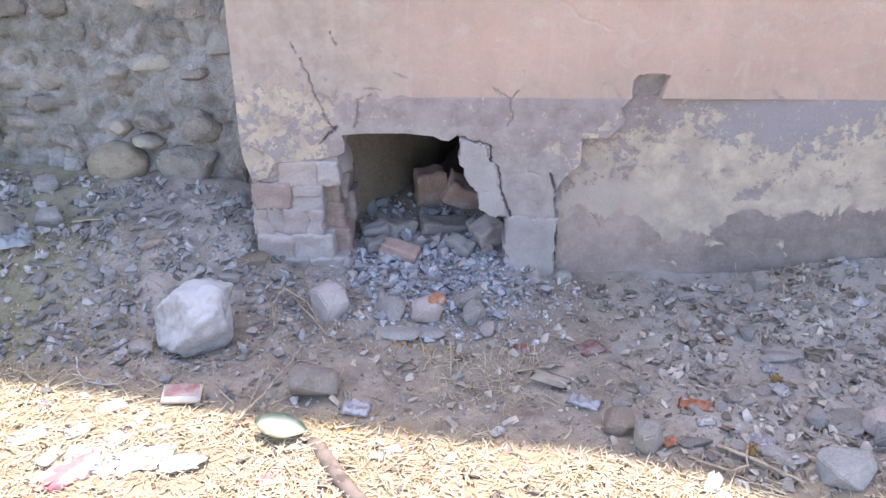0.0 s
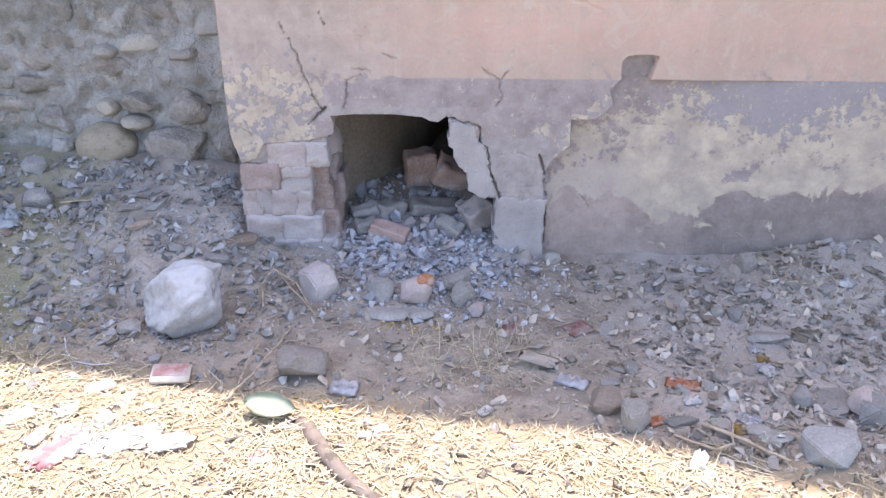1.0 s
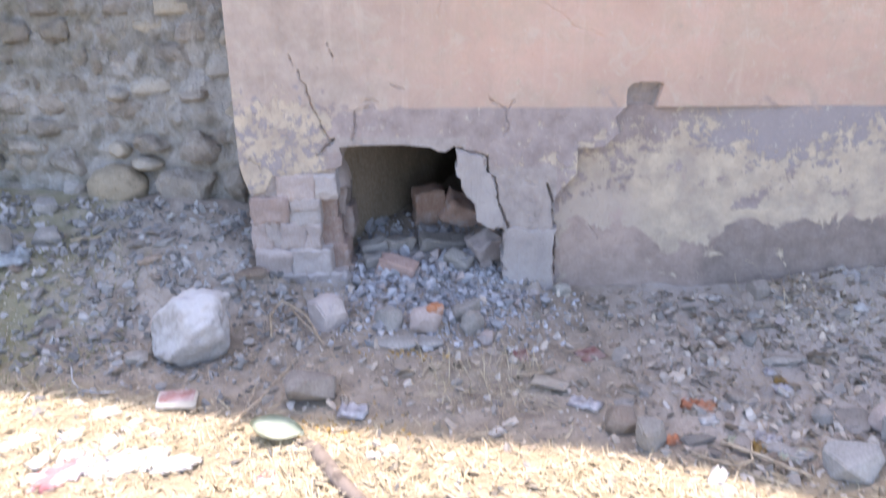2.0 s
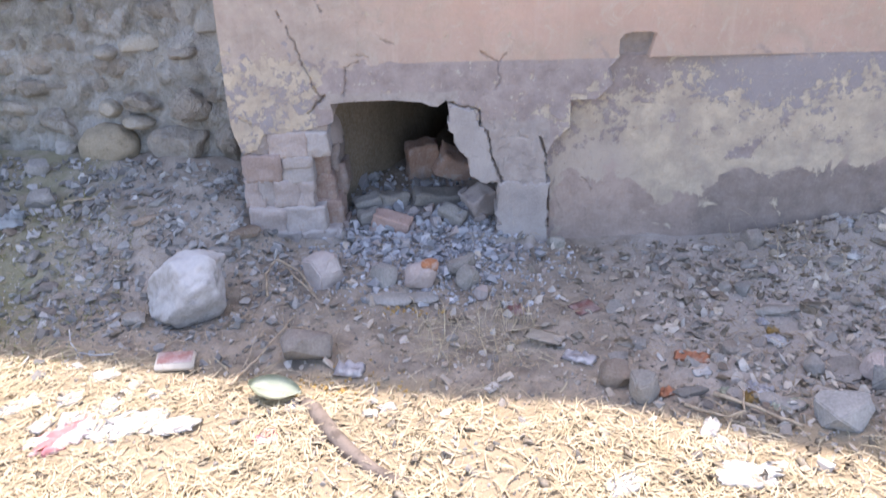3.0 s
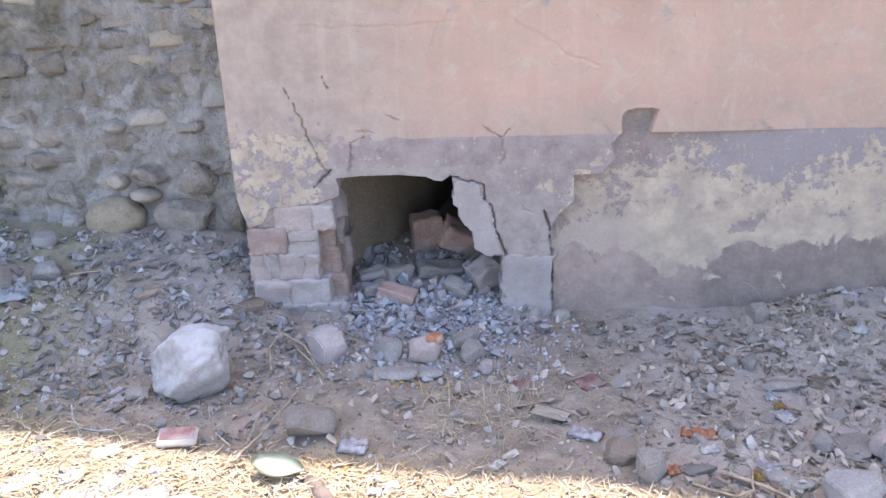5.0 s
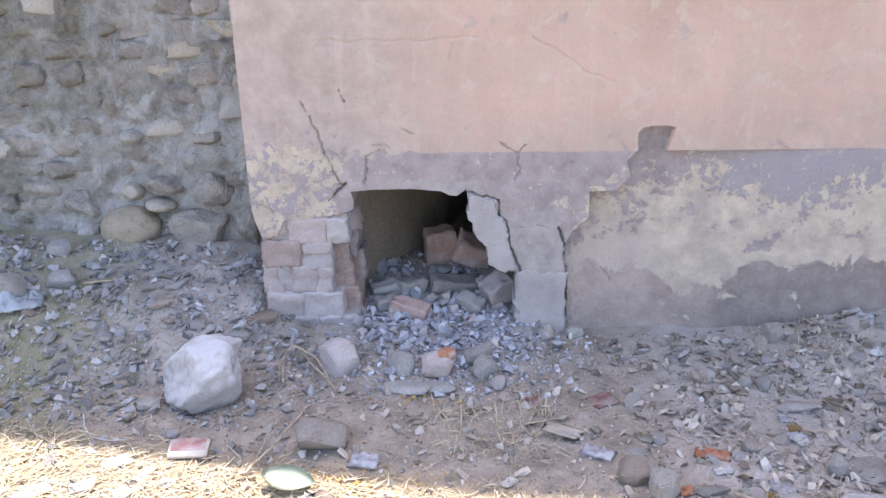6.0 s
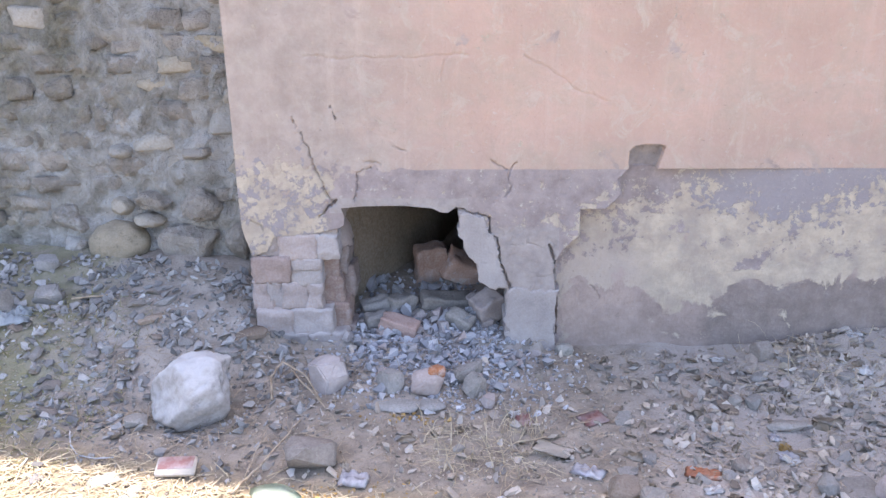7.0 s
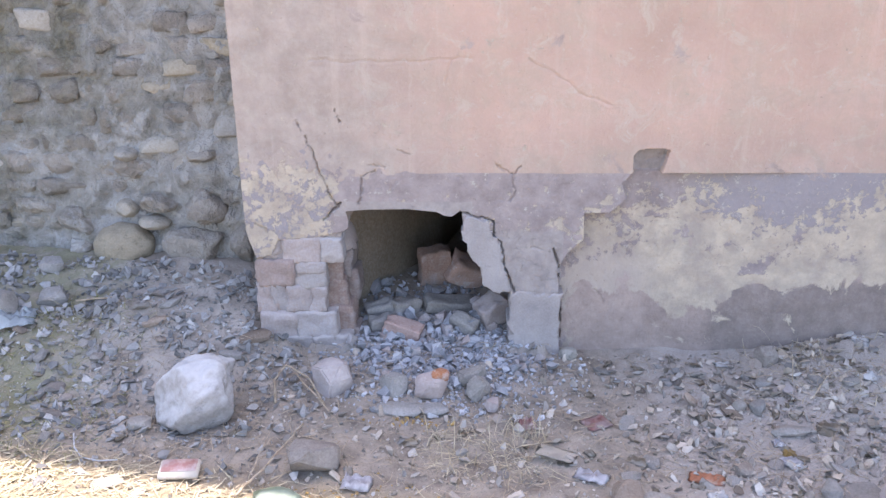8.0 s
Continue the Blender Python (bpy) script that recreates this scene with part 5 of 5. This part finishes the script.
stone_thing("stone", 149, -0.676, -0.144, 0.04, 0.025, 0.014, MAT_STONE, "flat grey stone on the bank", 0)
stone_thing("stone", 150, -0.86, -0.446, 0.035, 0.03, 0.02, MAT_STONE, "grey stone half sunk in soil", 20)
stone_thing("stone", 151, -1.381, 0.274, 0.05, 0.04, 0.03, MAT_STONE, "grey stone on the bank", 10)


def leaf_shape(length, width, curl):
    bm = bmesh.new()
    rows = []
    for i in range(11):
        u = i / 10
        half = width / 2 * math.sin(math.pi * min(1.0, u * 0.97 + 0.03)) ** 0.8
        rows.append([bm.verts.new((length * (u - 0.5), half * v, curl * (abs(v) ** 1.5) * 0.6 + curl * 0.8 * (u - 0.5) ** 2 + 0.001 * math.sin(9 * u + 4 * v))) for v in (-1, -0.5, 0, 0.5, 1)])
    for a, b in zip(rows, rows[1:]):
        for k in range(4):
            bm.faces.new((a[k], b[k], b[k + 1], a[k + 1]))
    bmesh.ops.solidify(bm, geom=bm.faces[:], thickness=0.001)
    return bm


leaf = part("leaf", leaf_shape(0.135, 0.085, 0.024), MAT_LEAF)
tagged(rest(leaf, -0.402, -0.80, 0.018, 8, 6, -8), "broad pale green fallen leaf on straw", "leaf")
part("midrib", tube([(-0.056, 0, 0.012), (-0.02, 0, 0.003), (0.02, 0, 0.002), (0.056, 0, 0.012)], 0.001, 5, 0.5), MAT_LEAF, leaf)


def build_packet():
    bm = bmesh.new()
    bmesh.ops.create_cube(bm, size=1.0, matrix=Matrix.Diagonal((0.10, 0.06, 0.016, 1)))
    bmesh.ops.bevel(bm, geom=bm.edges[:], offset=0.003, segments=2, affect="EDGES")
    packet = part("packet", bm, MAT_CARD)
    tagged(rest(packet, -0.682, -0.668, 0.018, 10, 0, 4), "flattened red and white packet lying in the shade", "packet")
    bm = bmesh.new()
    bmesh.ops.create_cube(bm, size=1.0, matrix=Matrix.LocRotScale((0, 0.006, 0.0088), None, (0.088, 0.042, 0.002)))
    part("printed_face", bm, MAT_REDPRINT, packet, "faded red print")


build_packet()
